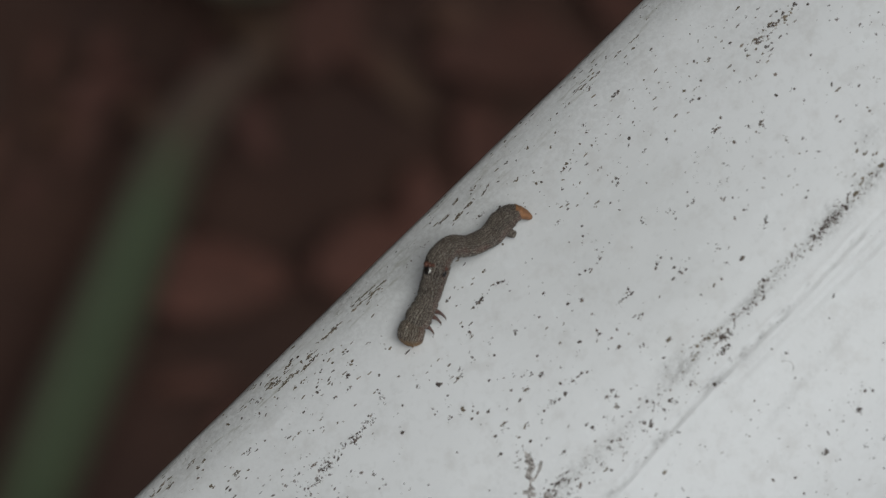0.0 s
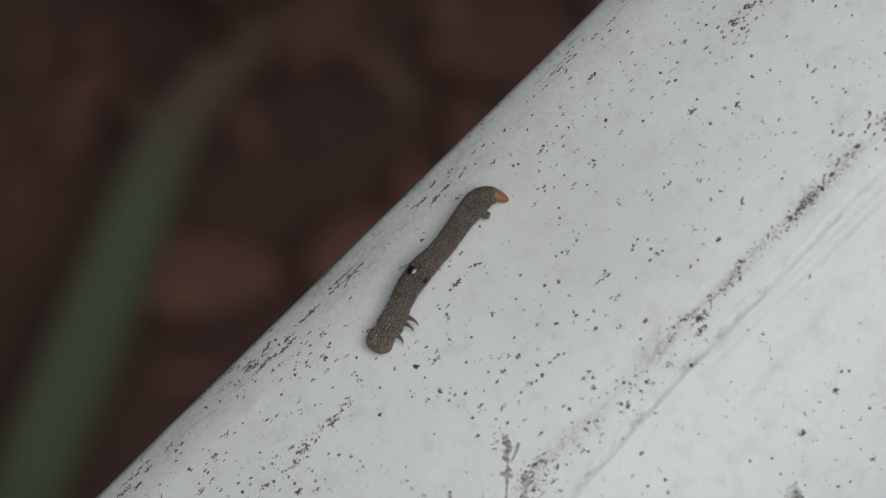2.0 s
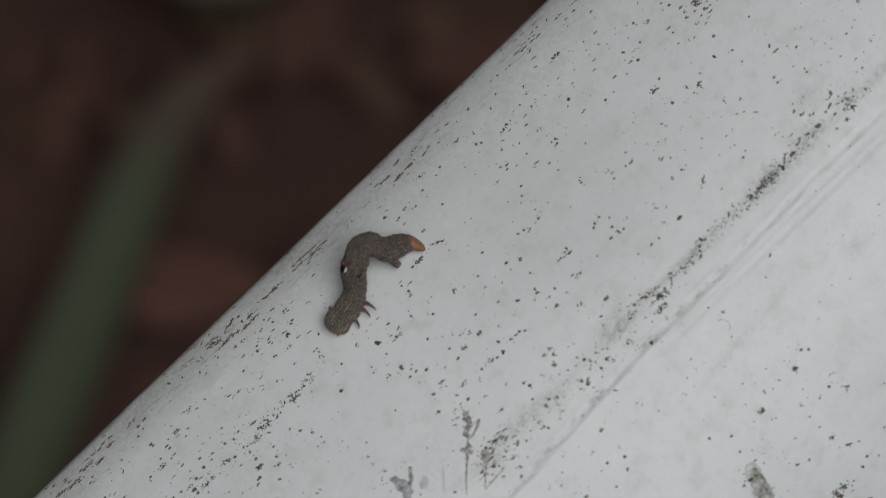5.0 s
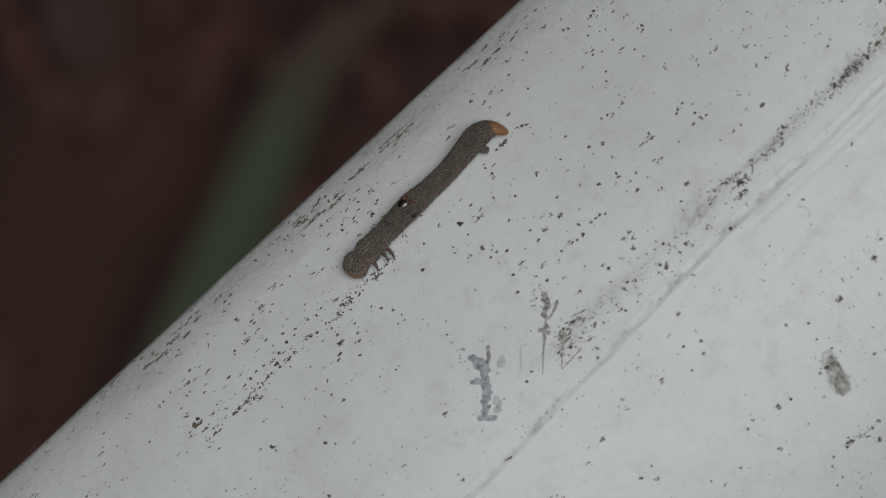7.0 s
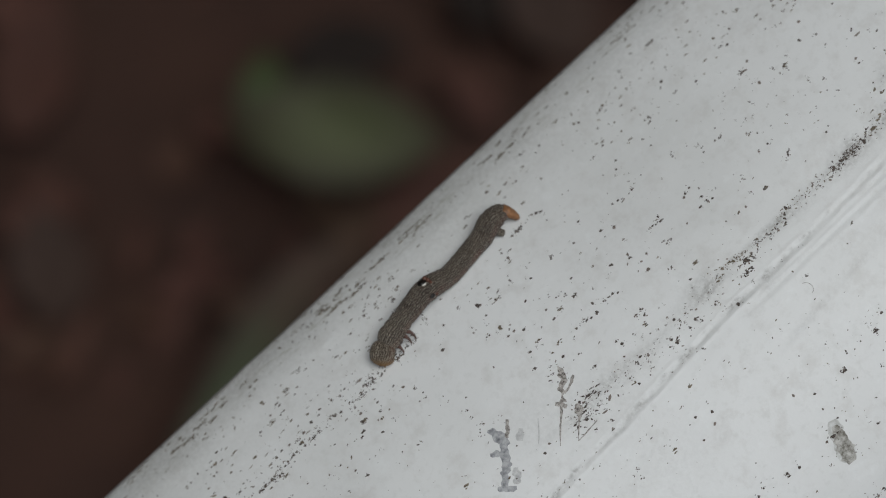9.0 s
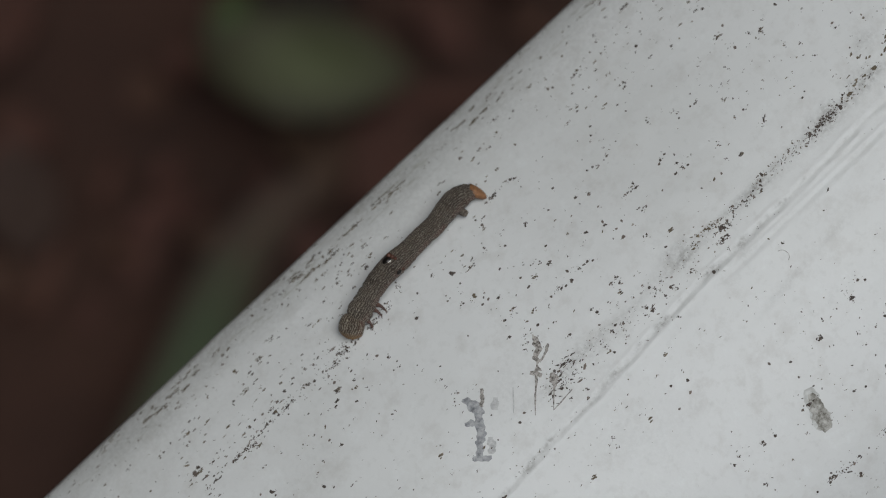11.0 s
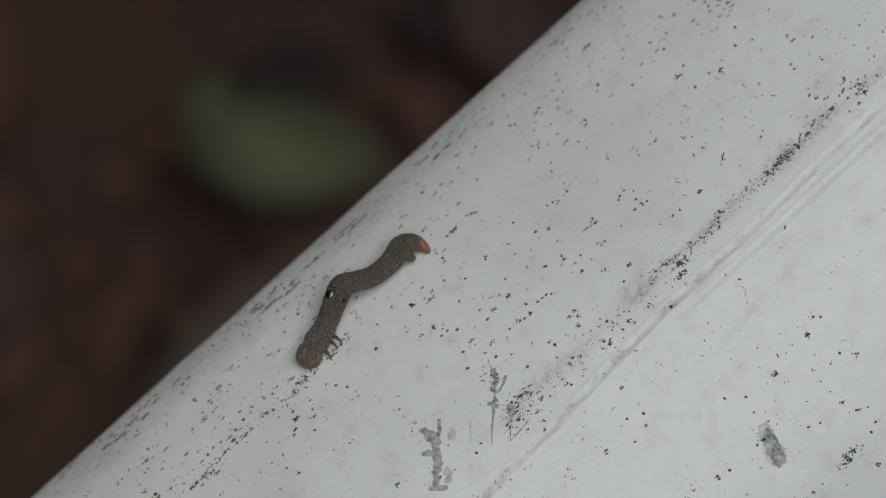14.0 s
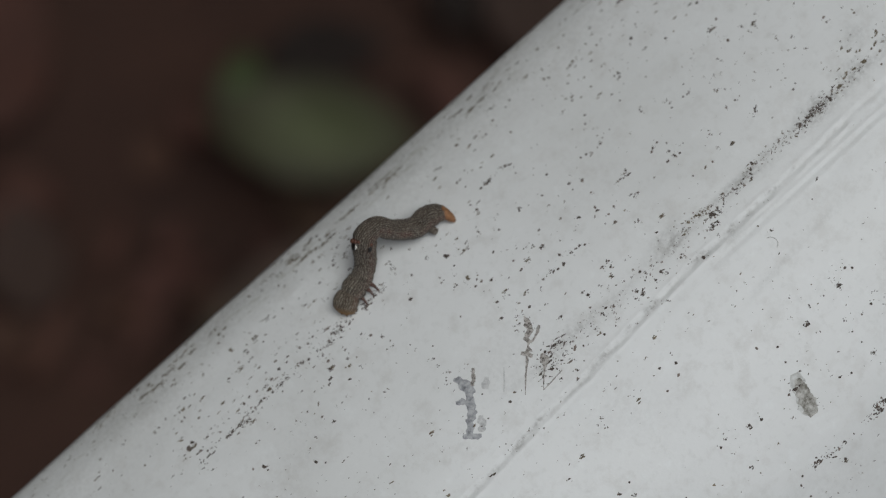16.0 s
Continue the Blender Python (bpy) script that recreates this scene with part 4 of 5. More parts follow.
for u, out, reach, ahead in ((0.13, 0.5, 0.6, 0.1), (0.178, 0.62, 0.68, 0.0), (0.214, 0.78, 0.72, -0.1)):
    for side in (1, -1):
        add_leg(ring_at(u), side, out if side > 0 else out * 0.3, reach, ahead)
for side in (1, -1):
    add_proleg(ring_at(0.815), side)
add_tubercle(ring_at(0.424), -14, 1.0)
add_tubercle(ring_at(0.424), 76, 0.9)

# The tail: a skin cap and a pair of orange claspers.
v, f, rest = loft(0.925, 0.9, girth, 0.04, 24, 7)
BODY.append((part("tail_cap", skin_mesh("tail_cap", v, f, rest), crawler), 0.925))
pts = [(0.0012, 0, 0.0003), (0.0004, 0, 0.0002), (-0.0004, 0, 0.0), (-0.001, 0, -0.0002), (-0.0013, 0, -0.0003)]
v, f = tube(pts, [0.00098, 0.0009, 0.00074, 0.0005, 0.0002], 14, 0.8)
clasper = part("clasper", mesh_of("clasper", v, f, CLASP), crawler, "orange tail claspers")
BODY.append((clasper, 0.965))

# ---- an unseen wall, added to keep sky light off the rail's far side ----
wall = [(x, y, z) for x in (-6, 6) for y in (1.05, 1.25) for z in (-0.1, 4.0)]
wall_faces = [(0, 1, 3, 2), (4, 6, 7, 5), (0, 4, 5, 1), (2, 3, 7, 6), (0, 2, 6, 4), (1, 5, 7, 3)]
tagged(new("sky_blocking_wall", mesh_of("sky_blocking_wall", wall, wall_faces, RENDERED, False)), "unseen plain dull brown rendered wall, added to block sky light", "wall", kind="structure")


# ---- the ground below: dark soil with leaf litter ----
def build_ground():
    cuts = [-60, -20, -8, -3, -1.5, -0.9] + [-0.72 + 0.03 * i for i in range(49)] + [0.9, 1.5, 3, 8, 20, 60]
    n = len(cuts)
    verts = [(x, y, 0.018 * noise.noise((x * 6, y * 6, 0.3)) + 0.008 * noise.noise((x * 22, y * 22, 5)) if abs(x) < 0.75 and abs(y) < 0.75 else 0.0) for x in cuts for y in cuts]
    faces = [(i * n + k, (i + 1) * n + k, (i + 1) * n + k + 1, i * n + k + 1) for i in range(n - 1) for k in range(n - 1)]
    return mesh_of("ground", verts, faces, SOIL)


tagged(new("ground", build_ground()), "dark damp soil under a rail", "ground", kind="structure")


def leaf_shape(length, wide, curl, fold, cols=9, rows=5, point=1.0):
    """A thin curled leaf blade with a folded midrib, along x from its stalk, with a little thickness."""
    verts, faces = [], []
    for i in range(cols):
        t = i / (cols - 1)
        w = wide * max(0.02, math.sin(math.pi * min(1.0, t * 0.93 + 0.05)) ** 0.8) * (1 - 0.25 * t * point)
        for j in range(rows):
            s = j / (rows - 1) * 2 - 1
            verts.append(Vector(((t - 0.5) * length, s * w, curl * (t - 0.5) ** 2 * 4 + fold * abs(s) * w + 0.06 * wide * math.sin(9 * t + 2 * s))))
    for i in range(cols - 1):
        for j in range(rows - 1):
            q = i * rows + j
            faces.append((q, q + rows, q + rows + 1, q + 1))
    k = len(verts)
    verts += [v - Vector((0, 0, 0.0006)) for v in verts]
    faces += [tuple(k + q for q in reversed(f)) for f in faces]
    return verts, faces


lv, lf = [], []
for _ in range(900):
    v, f = leaf_shape(rng.uniform(0.02, 0.06), rng.uniform(0.006, 0.016), rng.uniform(-0.008, 0.012), rng.uniform(-0.3, 0.5), 5, 3)
    m = pose(rng.uniform(-0.7, 0.7), rng.uniform(-0.65, 0.75), rng.uniform(0.006, 0.03), rng.uniform(-25, 25), rng.uniform(-25, 25), rng.uniform(0, 360))
    k = len(lv)
    lv += [m @ p for p in v]
    lf += [tuple(k + q for q in face) for face in f]
tagged(new("leaf_litter", mesh_of("leaf_litter", lv, lf, LITTER)), "dark brown dead leaves lying on the soil", "leaf litter", kind="stuff")

for x, y, z, turn, length, wide, mat, label in (
    (-0.09, 0.016, 0.035, -44, 0.085, 0.024, REDDISH, "reddish dead leaf lying on dark soil"),
    (-0.019, -0.036, 0.035, -30, 0.07, 0.022, REDDISH, "reddish dead leaf lying on dark soil"),
    (0.1, -0.007, 0.03, 140, 0.08, 0.02, RUSSET, "russet dead leaf lying on dark soil"),
    (0.05, 0.07, 0.03, 20, 0.07, 0.02, RUSSET, "russet dead leaf lying on dark soil"),
    (-0.044, 0.263, 0.03, 35, 0.08, 0.024, RUSSET, "russet dead leaf lying on dark soil"),
    (-0.109, 0.18, 0.035, 60, 0.06, 0.024, TAN, "pale tan dead leaf lying on dark soil"),
    (0.175, 0.105, 0.035, 75, 0.07, 0.025, TAN, "pale tan dead leaf lying on dark soil"),
    # The next two are leaf shapes coloured as shadowed gaps, not leaves.
    (0.0781, 0.1553, 0.05, -35, 0.06, 0.019, GAP_SHADE, "near-black leaf shape standing in for a shadowed gap in the litter"),
    (0.152, 0.135, 0.035, 60, 0.05, 0.016, GAP_SHADE, "near-black leaf shape standing in for a shadowed gap in the litter"),
):
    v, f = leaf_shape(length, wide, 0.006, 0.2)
    dead = tagged(new("dead_leaf_shape"), label, "leaf", "dead leaves on the soil")
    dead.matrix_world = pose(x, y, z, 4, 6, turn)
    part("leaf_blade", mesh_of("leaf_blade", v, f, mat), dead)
    v, f = tube([(-length * 0.75, 0.002, -0.004), (-length * 0.5, 0, 0.004), (0, 0, 0.0012), (length * 0.48, 0, 0.005)], [0.0009, 0.0009, 0.0007, 0.0003], 6)
    part("midrib", mesh_of("midrib", v, f, mat), dead)


def build_strap():
    """A long strap leaf: up from its root, then leaning over nearly level, folded along its midrib."""
    spine = [Vector(p) for p in ((-0.3465, -0.0632, -0.01), (-0.3115, -0.0392, 0.045), (-0.2665, -0.0172, 0.07), (-0.2105, 0.0078, 0.08), (-0.1725, 0.0243, 0.081), (-0.1355, 0.04, 0.081), (-0.0925, 0.059, 0.081), (-0.0529, 0.0758, 0.081), (-0.0305, 0.0813, 0.079), (-0.01, 0.0828, 0.075), (0.0115, 0.0808, 0.068))]
    wide = [0.009, 0.014, 0.018, 0.02, 0.02, 0.0192, 0.0176, 0.0156, 0.0138, 0.011, 0.004]
    verts, faces, along, across, rows = [], [], [], [], 9
    fine = []
    for i in range(len(spine) - 1):
        for k in range(4):
            t = k / 4
            fine.append((spine[i].lerp(spine[i + 1], t), wide[i] + (wide[i + 1] - wide[i]) * t))
    fine.append((spine[-1], wide[-1]))
    for i, (p, w) in enumerate(fine):
        d = (fine[min(i + 1, len(fine) - 1)][0] - fine[max(i - 1, 0)][0]).normalized()
        side = d.cross(Vector((0, 0, 1))).normalized()
        for j in range(rows):
            s = j / (rows - 1) * 2 - 1
            verts.append(p + side * (s * w) + Vector((0, 0, 0.25 * abs(s) * w)))
            along.append(i / (len(fine) - 1))
            across.append(abs(s))
    n = len(verts)
    for i in range(len(fine) - 1):
        for j in range(rows - 1):
            q = i * rows + j
            faces.append((q, q + rows, q + rows + 1, q + 1))
    verts += [v - Vector((0, 0, 0.0008)) for v in verts]
    faces += [tuple(n + q for q in reversed(f)) for f in faces]
    me = mesh_of("strap_leaf", verts, faces, BLADE)
    me.attributes.new("along", "FLOAT", "POINT").data.foreach_set("value", along * 2)
    me.attributes.new("across", "FLOAT", "POINT").data.foreach_set("value", across * 2)
    return me


strap = tagged(new("strap_leaf"), "long green strap leaf with a withered brown tip, arching over soil", "leaf")
part("leaf_blade", build_strap(), strap)
rib = [(-0.3115, -0.0392, 0.0475), (-0.2665, -0.0172, 0.0725), (-0.2105, 0.0078, 0.0825), (-0.1725, 0.0243, 0.0835), (-0.1355, 0.04, 0.0835), (-0.0925, 0.059, 0.0835), (-0.0529, 0.0758, 0.0833), (-0.0165, 0.0828, 0.0785)]
part("midrib", mesh_of("midrib", *tube(rib, [0.0026, 0.0028, 0.003, 0.003, 0.003, 0.0026, 0.0018, 0.0006], 8, 0.5), RIB), strap, "paler raised midrib")

def broad_leaf(name, length, wide, curl, mat):
    cols, rows = 13, 9
    v, f = leaf_shape(length, wide, curl, 0.12, cols, rows, 0.5)
    me = mesh_of(name, v, f, mat)
    margin = [max(abs(j / (rows - 1) * 2 - 1), abs(i / (cols - 1) * 2 - 1)) for i in range(cols) for j in range(rows)]
    me.attributes.new("margin", "FLOAT", "POINT").data.foreach_set("value", margin * 2)
    return me


sprout = tagged(new("broad_leaf_seedling"), "low seedling with one broad pale green leaf on dark soil", "plant")
sprout.location = (0.039, 0.14, 0)
leaf = part("leaf_blade", broad_leaf("leaf_blade", 0.106, 0.030, -0.006, OLIVE), sprout, "broad olive-green leaf")
leaf.matrix_local = pose(0.0065, -0.0155, 0.082, 6, 4, -48)
leaf = part("leaf_blade", broad_leaf("leaf_blade", 0.055, 0.016, -0.004, GREEN), sprout, "small deep green leaf")
leaf.matrix_local = pose(-0.0096, 0.0225, 0.078, -8, 6, 50)
v, f = tube([(0, 0.03, -0.02), (-0.012, 0.034, 0.03), (-0.03, 0.028, 0.078)], [0.0016, 0.0014, 0.0012], 8)
part("stem", mesh_of("stem", v, f, STEM), sprout)


# ---- the crawl: stations from face to tail, millimetres along the rail, above it and round it ----
POSES = []


def crawl(t, xs, hs, ss):
    POSES.append((t, [on_rail(x, s, h) for x, h, s in zip(xs, hs, ss)], rail_up(sum(ss) / len(ss))))


def spline(points, u):
    s = min(max(u, 0.0), 1.0) * (len(points) - 1)
    i = min(int(s), len(points) - 2)
    t = s - i
    a, b = points[i], points[i + 1]
    p = points[i - 1] if i else a * 2 - b
    q = points[i + 2] if i + 2 < len(points) else b * 2 - a
    return 0.5 * ((2 * a) + (b - p) * t + (2 * p - 5 * a + 4 * b - q) * t * t + (3 * a - p - 3 * b + q) * t ** 3)


def body_pose(points, up, u):
    """The pose of the ring at station u: x along the body to the face, z to its back."""
    d = (spline(points, u - 0.03 if u > 0.03 else 0.0) - spline(points, u + 0.03)).normalized()
    chord = (points[0] - points[-2]).normalized()
    side = up.cross(chord).normalized()
    side = (side - d * side.dot(d)).normalized()
    back = d.cross(side)
    m = Matrix((d, side, back)).transposed().to_4x4()
    m.translation = spline(points, u)
    return m


def motions():
    crawl(0, (-12.4, -10.7, -8.9, -7.1, -5.4, -3.8, -2.2, -0.3, 0.8, 2.3, 4.2, 6.2, 8.0, 9.2), (1.2, 1.7, 2.1, 2.6, 3.6, 4.6, 5.6, 5.4, 3.9, 2.8, 2.1, 2.2, 1.7, 0.7), (47.2, 48.1, 48.5, 48.9, 49.4, 49.9, 50.4, 50.5, 50.0, 49.7, 49.5, 49.7, 49.6, 48.4))
    crawl(0.5, (-13.4, -11.9, -10.1, -8.3, -6.4, -4.6, -2.8, -0.9, 0.9, 2.7, 4.5, 6.4, 8.0, 9.2), (1.2, 1.8, 2.1, 2.3, 2.6, 2.9, 3.1, 2.9, 2.5, 2.0, 2.1, 2.0, 1.5, 0.7), (46.1, 47.0, 47.4, 47.8, 48.3, 48.7, 49.1, 49.3, 49.5, 49.6, 49.9, 50.2, 49.8, 48.6))
    crawl(1, (-14.2, -12.7, -10.8, -8.9, -7.0, -5.1, -3.1, -1.2, 0.7, 2.7, 4.6, 6.6, 8.1, 9.2), (1.2, 1.9, 2.2, 2.6, 2.9, 3.1, 3.3, 3.3, 3.3, 3.3, 3.1, 2.8, 1.7, 0.7), (45.1, 46.1, 46.5, 47.0, 47.4, 47.7, 48.1, 48.5, 48.9, 49.2, 49.5, 49.8, 49.8, 48.5))
    crawl(1.5, (-15.0, -13.3, -11.3, -9.4, -7.5, -5.6, -3.6, -1.6, 0.4, 2.4, 4.4, 6.3, 8.0, 9.3), (1.2, 1.8, 2.2, 2.6, 3.0, 3.3, 3.4, 3.2, 3.0, 2.9, 2.7, 2.3, 1.6, 0.7), (45.5, 46.1, 46.6, 47.0, 47.5, 47.9, 48.3, 48.6, 48.9, 49.3, 49.6, 49.9, 49.8, 48.5))
    crawl(2, (-15.2, -13.5, -11.5, -9.6, -7.7, -5.7, -3.7, -1.7, 0.3, 2.3, 4.3, 6.2, 7.9, 9.1), (1.2, 1.8, 2.0, 2.5, 3.1, 3.3, 3.2, 2.8, 2.6, 2.6, 2.5, 2.3, 1.5, 0.7), (45.7, 46.4, 46.7, 47.2, 47.7, 48.1, 48.4, 48.6, 48.9, 49.3, 49.7, 50.0, 49.8, 48.4))
    crawl(2.5, (-15.4, -13.7, -11.7, -9.9, -8.1, -6.1, -4.2, -2.3, -0.3, 1.7, 3.7, 5.6, 7.4, 8.8), (1.2, 1.8, 1.5, 2.1, 2.9, 3.1, 3.1, 2.5, 2.2, 2.1, 2.3, 2.1, 1.5, 0.7), (45.5, 46.3, 46.5, 47.0, 47.6, 48.1, 48.4, 48.6, 48.9, 49.3, 49.8, 50.2, 50.0, 48.9))
    crawl(3, (-15.2, -13.4, -11.5, -9.7, -7.9, -6.0, -4.2, -2.5, -0.6, 1.3, 3.1, 5.0, 6.4, 7.6), (1.2, 1.8, 1.6, 2.0, 2.5, 2.9, 2.9, 1.9, 1.5, 1.5, 1.9, 1.9, 1.4, 0.7), (46.1, 46.6, 46.9, 47.4, 47.9, 48.4, 48.8, 48.7, 49.0, 49.4, 49.9, 50.3, 49.5, 48.1))
    crawl(3.5, (-15.1, -13.5, -11.6, -9.8, -8.0, -6.2, -4.5, -3.0, -1.2, 0.7, 2.5, 4.4, 6.0, 7.1), (1.2, 1.7, 1.9, 2.2, 2.8, 3.5, 3.9, 2.8, 2.2, 2.0, 2.6, 2.8, 2.1, 0.7), (45.5, 46.5, 46.9, 47.3, 47.8, 48.3, 48.7, 48.4, 48.4, 48.6, 49.1, 49.4, 49.4, 48.6))
    crawl(4, (-15.1, -13.6, -11.8, -10.1, -9.0, -8.2, -7.2, -5.7, -4.8, -4.6, -4.7, -3.4, -1.6, -0.4), (1.2, 1.7, 1.9, 2.3, 3.7, 5.2, 6.7, 7.4, 6.4, 4.7, 3.0, 1.9, 1.6, 0.7), (45.9, 46.7, 47.0, 47.3, 48.0, 48.6, 49.3, 49.6, 49.4, 48.7, 48.1, 47.7, 47.7, 46.7))
    crawl(4.2, (-14.9, -13.3, -11.4, -9.9, -9.0, -8.4, -7.4, -6.1, -5.0, -5.0, -4.7, -3.8, -2.2, -1.1), (1.2, 1.8, 1.7, 2.3, 3.8, 5.5, 6.9, 8.1, 6.8, 5.0, 3.3, 2.0, 1.5, 0.7), (46.5, 47.1, 47.2, 47.6, 48.3, 48.9, 49.5, 50.0, 49.6, 49.0, 48.3, 47.9, 47.4, 46.1))
    crawl(6.3, (-23.8, -22.1, -20.3, -18.4, -16.6, -14.7, -12.8, -10.9, -9.1, -7.2, -5.3, -3.5, -2.0, -1.0), (1.2, 1.8, 2.0, 2.3, 2.8, 3.2, 3.3, 3.0, 2.8, 2.9, 3.0, 2.8, 1.6, 0.7), (44.3, 44.7, 45.0, 45.4, 45.7, 46.1, 46.3, 46.4, 46.6, 46.9, 47.2, 47.5, 47.2, 45.8))
    crawl(6.5, (-25.7, -24.0, -22.0, -20.0, -18.1, -16.1, -14.2, -12.2, -10.2, -8.2, -6.2, -4.2, -2.4, -1.1), (1.2, 1.8, 1.7, 2.0, 2.5, 2.9, 3.2, 2.8, 2.6, 2.4, 2.4, 2.3, 1.6, 0.7), (44.6, 45.3, 45.4, 45.6, 45.9, 46.2, 46.4, 46.5, 46.6, 46.8, 47.0, 47.2, 47.1, 46.0))
    crawl(7, (-27.3, -25.5, -23.4, -21.3, -19.2, -17.1, -15.0, -12.9, -10.8, -8.6, -6.6, -4.5, -2.6, -1.2), (1.2, 1.8, 1.9, 2.0, 2.1, 2.2, 2.1, 1.8, 1.7, 1.7, 1.9, 2.0, 1.5, 0.7), (45.4, 46.0, 46.1, 46.2, 46.3, 46.4, 46.5, 46.6, 46.7, 46.9, 47.1, 47.4, 47.2, 45.9))
    crawl(7.5, (-28.2, -26.3, -24.1, -22.0, -19.8, -17.6, -15.4, -13.2, -11.0, -8.8, -6.7, -4.5, -2.6, -1.2), (1.2, 1.8, 1.9, 2.1, 2.4, 2.5, 2.5, 2.4, 2.1, 1.9, 2.1, 2.1, 1.5, 0.7), (45.3, 46.1, 46.2, 46.4, 46.5, 46.7, 46.8, 47.0, 47.1, 47.2, 47.5, 47.8, 47.4, 46.0))
    crawl(8, (-27.7, -25.9, -23.8, -21.7, -19.6, -17.4, -15.3, -13.2, -11.1, -8.9, -6.8, -4.7, -2.8, -1.2), (1.2, 1.8, 1.8, 1.8, 2.0, 2.2, 2.1, 1.8, 1.6, 1.5, 1.6, 1.8, 1.5, 0.7), (44.4, 45.3, 45.6, 46.0, 46.3, 46.6, 46.7, 46.8, 47.0, 47.2, 47.5, 47.9, 47.6, 46.4))
    crawl(8.5, (-27.2, -25.7, -23.6, -21.5, -19.4, -17.2, -15.1, -13.0, -10.8, -8.7, -6.6, -4.5, -2.7, -1.3), (1.2, 1.8, 2.1, 2.3, 2.4, 2.5, 2.4, 2.1, 1.8, 1.6, 1.9, 2.0, 1.5, 0.7), (43.5, 44.8, 45.2, 45.5, 45.8, 46.1, 46.3, 46.5, 46.7, 47.0, 47.4, 47.9, 47.6, 46.2))
    crawl(9, (-27.5, -25.8, -23.7, -21.6, -19.4, -17.3, -15.2, -13.2, -11.0, -8.8, -6.7, -4.6, -2.6, -1.3), (1.2, 1.8, 2.2, 2.4, 2.6, 2.7, 2.1, 1.4, 1.4, 1.4, 1.4, 1.9, 1.7, 0.7), (43.8, 45.0, 45.5, 45.9, 46.2, 46.5, 46.6, 46.5, 46.7, 47.0, 47.3, 47.8, 47.8, 46.3))
    crawl(9.2, (-27.8, -25.9, -23.8, -21.6, -19.5, -17.4, -15.2, -13.1, -11.0, -8.8, -6.7, -4.6, -2.8, -1.5), (1.2, 1.8, 2.0, 2.3, 2.6, 2.6, 2.4, 2.2, 1.9, 1.6, 1.8, 1.9, 1.5, 0.7), (44.1, 44.6, 45.0, 45.3, 45.7, 45.9, 46.1, 46.3, 46.6, 46.8, 47.2, 47.7, 47.6, 46.1))
    crawl(11.3, (-28.3, -26.6, -24.6, -22.7, -20.7, -18.7, -16.7, -14.6, -12.6, -10.6, -8.5, -6.5, -4.7, -3.5), (1.2, 1.8, 2.2, 2.7, 3.2, 3.4, 3.2, 2.8, 2.6, 2.4, 2.4, 2.2, 1.6, 0.7), (44.1, 45.0, 45.3, 45.7, 46.0, 46.2, 46.4, 46.5, 46.7, 46.8, 47.1, 47.3, 47.1, 45.7))
    crawl(12, (-28.3, -26.4, -24.4, -22.5, -20.7, -18.8, -16.8, -14.9, -12.9, -10.9, -8.9, -6.9, -5.4, -4.5), (1.2, 1.8, 2.1, 2.5, 3.3, 3.8, 3.9, 3.1, 2.8, 2.6, 2.5, 2.2, 1.5, 0.7), (44.7, 45.1, 45.4, 45.8, 46.2, 46.6, 46.8, 46.7, 46.9, 47.0, 47.3, 47.5, 46.9, 45.3))
    crawl(12.5, (-28.5, -26.9, -24.9, -23.0, -21.1, -19.2, -17.4, -15.7, -13.8, -11.9, -9.8, -7.8, -6.1, -4.7), (1.2, 1.8, 2.1, 2.7, 3.5, 4.1, 3.8, 2.6, 1.7, 1.4, 1.5, 1.7, 1.4, 0.7), (44.2, 45.2, 45.7, 46.1, 46.6, 47.0, 47.1, 46.8, 46.6, 46.6, 46.9, 47.2, 46.5, 45.2))
    crawl(13, (-28.1, -26.5, -24.6, -22.7, -21.0, -19.2, -17.5, -15.9, -14.1, -12.2, -10.3, -8.4, -6.7, -5.8), (1.2, 1.8, 2.1, 2.5, 3.3, 4.1, 4.7, 3.7, 3.0, 2.4, 2.4, 2.2, 1.6, 0.7), (44.1, 44.8, 45.2, 45.5, 46.0, 46.4, 46.9, 46.7, 46.6, 46.7, 46.9, 47.1, 46.9, 45.4))
    crawl(13.5, (-28.3, -26.7, -24.8, -23.0, -21.3, -19.6, -17.9, -16.1, -14.3, -12.5, -10.5, -8.7, -7.2, -6.2), (1.2, 1.8, 1.9, 2.1, 2.9, 3.7, 4.4, 3.9, 3.3, 2.7, 2.6, 2.2, 1.5, 0.7), (43.9, 44.8, 45.1, 45.4, 45.8, 46.3, 46.7, 46.8, 46.7, 46.7, 46.9, 47.1, 46.6, 45.2))
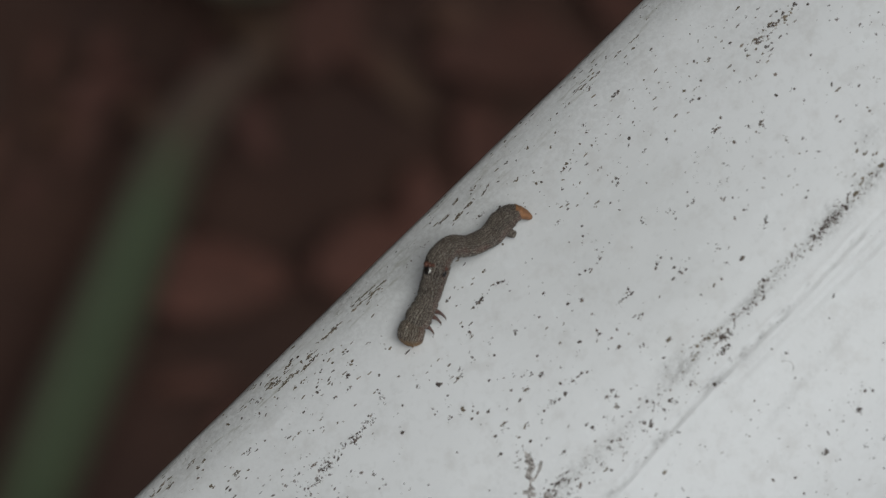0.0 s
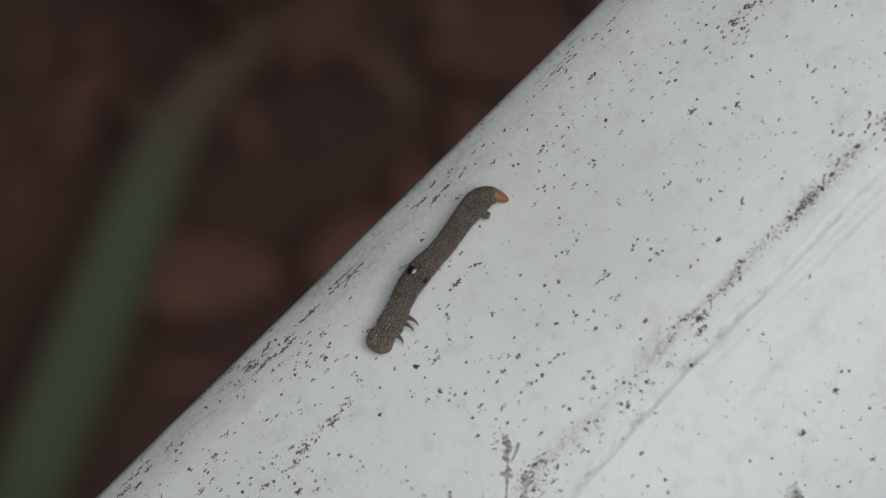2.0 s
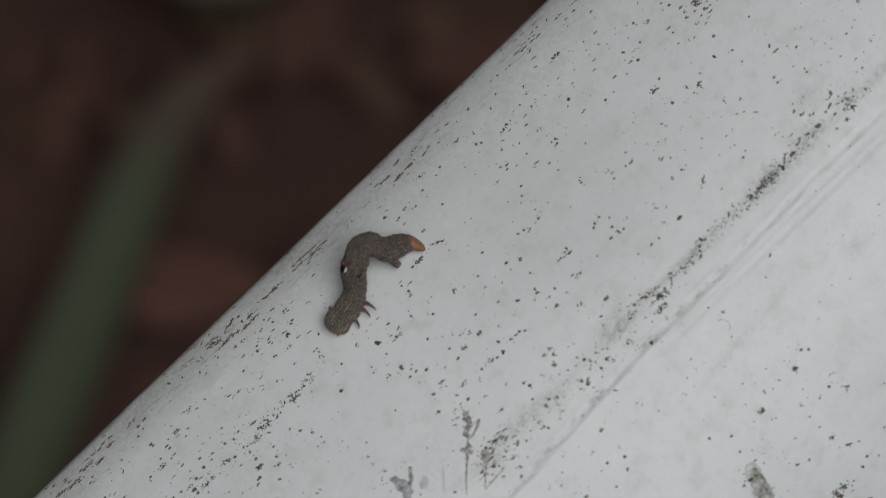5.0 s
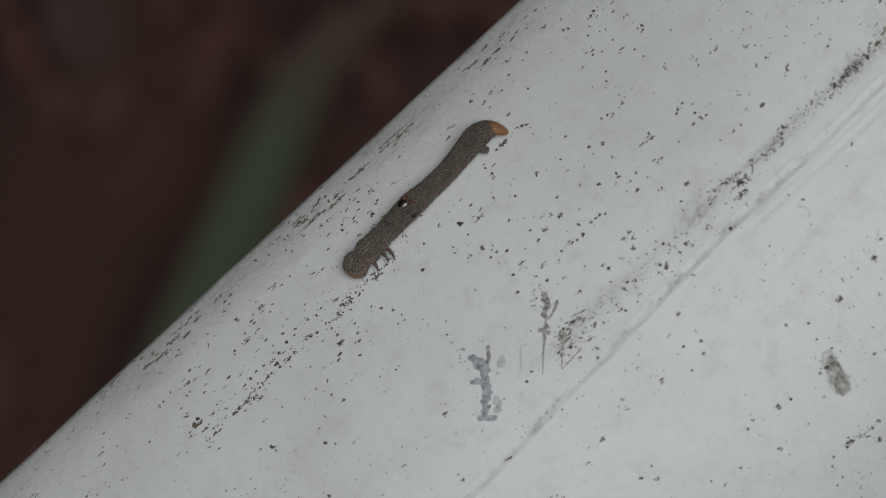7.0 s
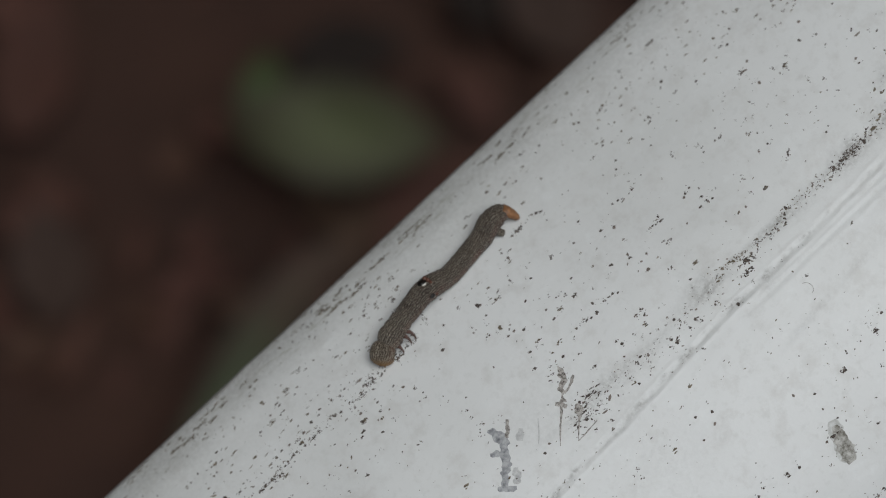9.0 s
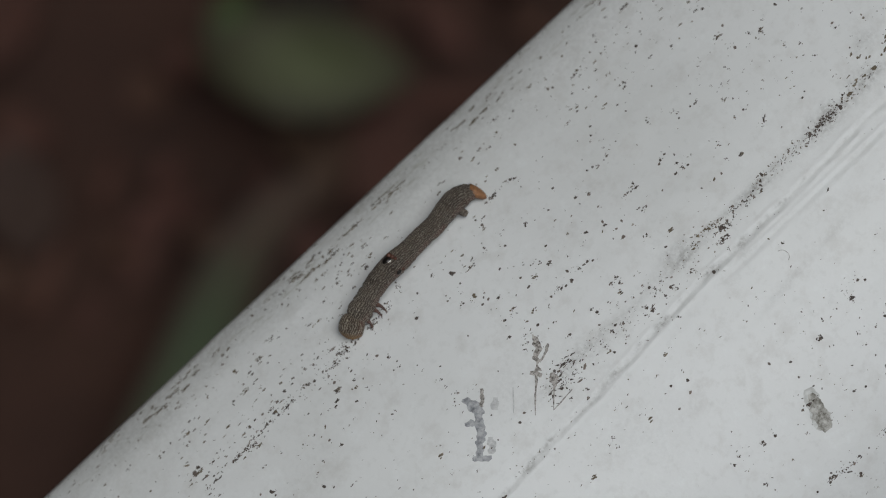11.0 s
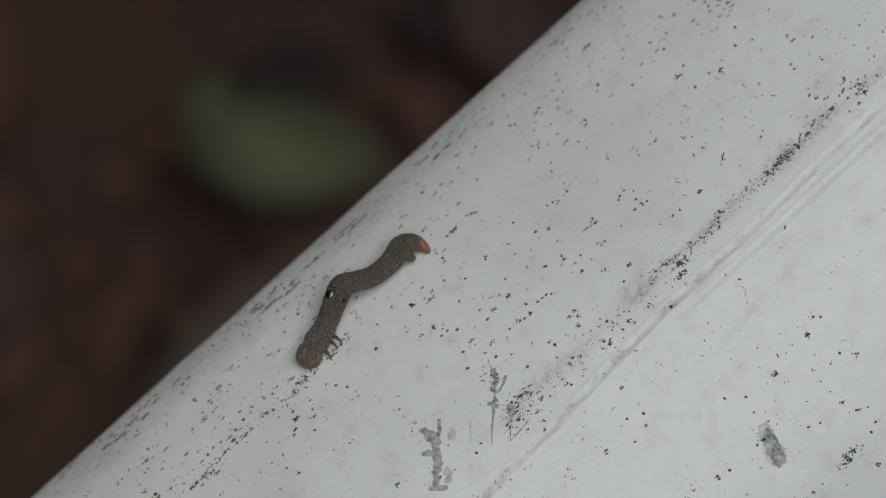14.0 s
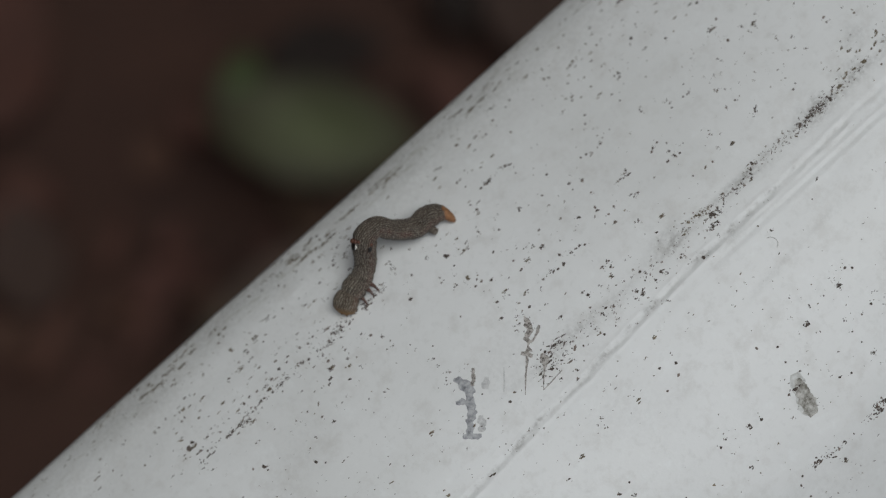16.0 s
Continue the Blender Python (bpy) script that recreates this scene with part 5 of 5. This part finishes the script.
    crawl(14, (-28.4, -26.8, -25.0, -23.1, -21.4, -19.8, -18.1, -16.4, -14.8, -12.9, -11.0, -9.0, -7.4, -6.6), (1.2, 1.7, 2.1, 2.7, 3.5, 4.4, 5.0, 4.1, 3.1, 2.6, 2.5, 2.8, 1.8, 0.7), (44.3, 45.2, 45.6, 45.9, 46.4, 46.8, 47.2, 46.9, 46.6, 46.5, 46.6, 46.9, 46.6, 45.2))
    crawl(14.5, (-28.1, -26.5, -24.8, -22.9, -21.4, -19.8, -18.1, -16.5, -14.9, -13.1, -11.3, -9.5, -8.1, -7.0), (1.2, 1.6, 2.0, 2.2, 3.1, 3.9, 4.6, 3.8, 3.0, 2.5, 2.3, 2.6, 1.6, 0.7), (45.0, 45.8, 46.1, 46.2, 46.6, 47.0, 47.3, 47.0, 46.8, 46.6, 46.6, 46.8, 46.2, 45.1))
    crawl(15, (-27.6, -26.1, -24.3, -22.5, -21.1, -19.7, -18.1, -16.5, -15.2, -13.6, -11.7, -9.9, -8.2, -7.2), (1.2, 1.7, 2.1, 2.6, 3.8, 4.9, 5.6, 4.8, 3.4, 2.5, 2.1, 2.4, 1.7, 0.7), (44.4, 45.4, 45.7, 46.0, 46.6, 47.1, 47.5, 47.2, 46.8, 46.5, 46.5, 46.7, 46.4, 45.1))
    crawl(15.5, (-27.9, -26.3, -24.6, -22.9, -21.5, -20.3, -18.9, -17.2, -16.0, -14.5, -12.8, -11.0, -9.6, -8.9), (1.2, 1.6, 2.1, 2.5, 3.6, 4.9, 5.9, 5.7, 4.4, 3.4, 2.7, 2.6, 1.7, 0.7), (44.4, 45.3, 45.7, 45.9, 46.4, 46.9, 47.4, 47.4, 46.9, 46.6, 46.4, 46.4, 45.9, 44.5))
    crawl(16, (-28.0, -26.3, -24.5, -22.7, -21.3, -20.3, -19.1, -17.4, -16.4, -15.1, -13.6, -11.7, -10.0, -9.1), (1.2, 1.7, 2.1, 2.7, 3.9, 5.5, 6.7, 6.5, 5.0, 3.6, 2.5, 2.4, 1.7, 0.7), (44.6, 45.4, 45.7, 45.9, 46.5, 47.1, 47.5, 47.5, 46.9, 46.4, 46.0, 46.0, 45.6, 44.2))
    for ob, u in BODY:
        walk(ob, [(t, HOME @ body_pose(points, up, u)) for t, points, up in POSES])


motions()
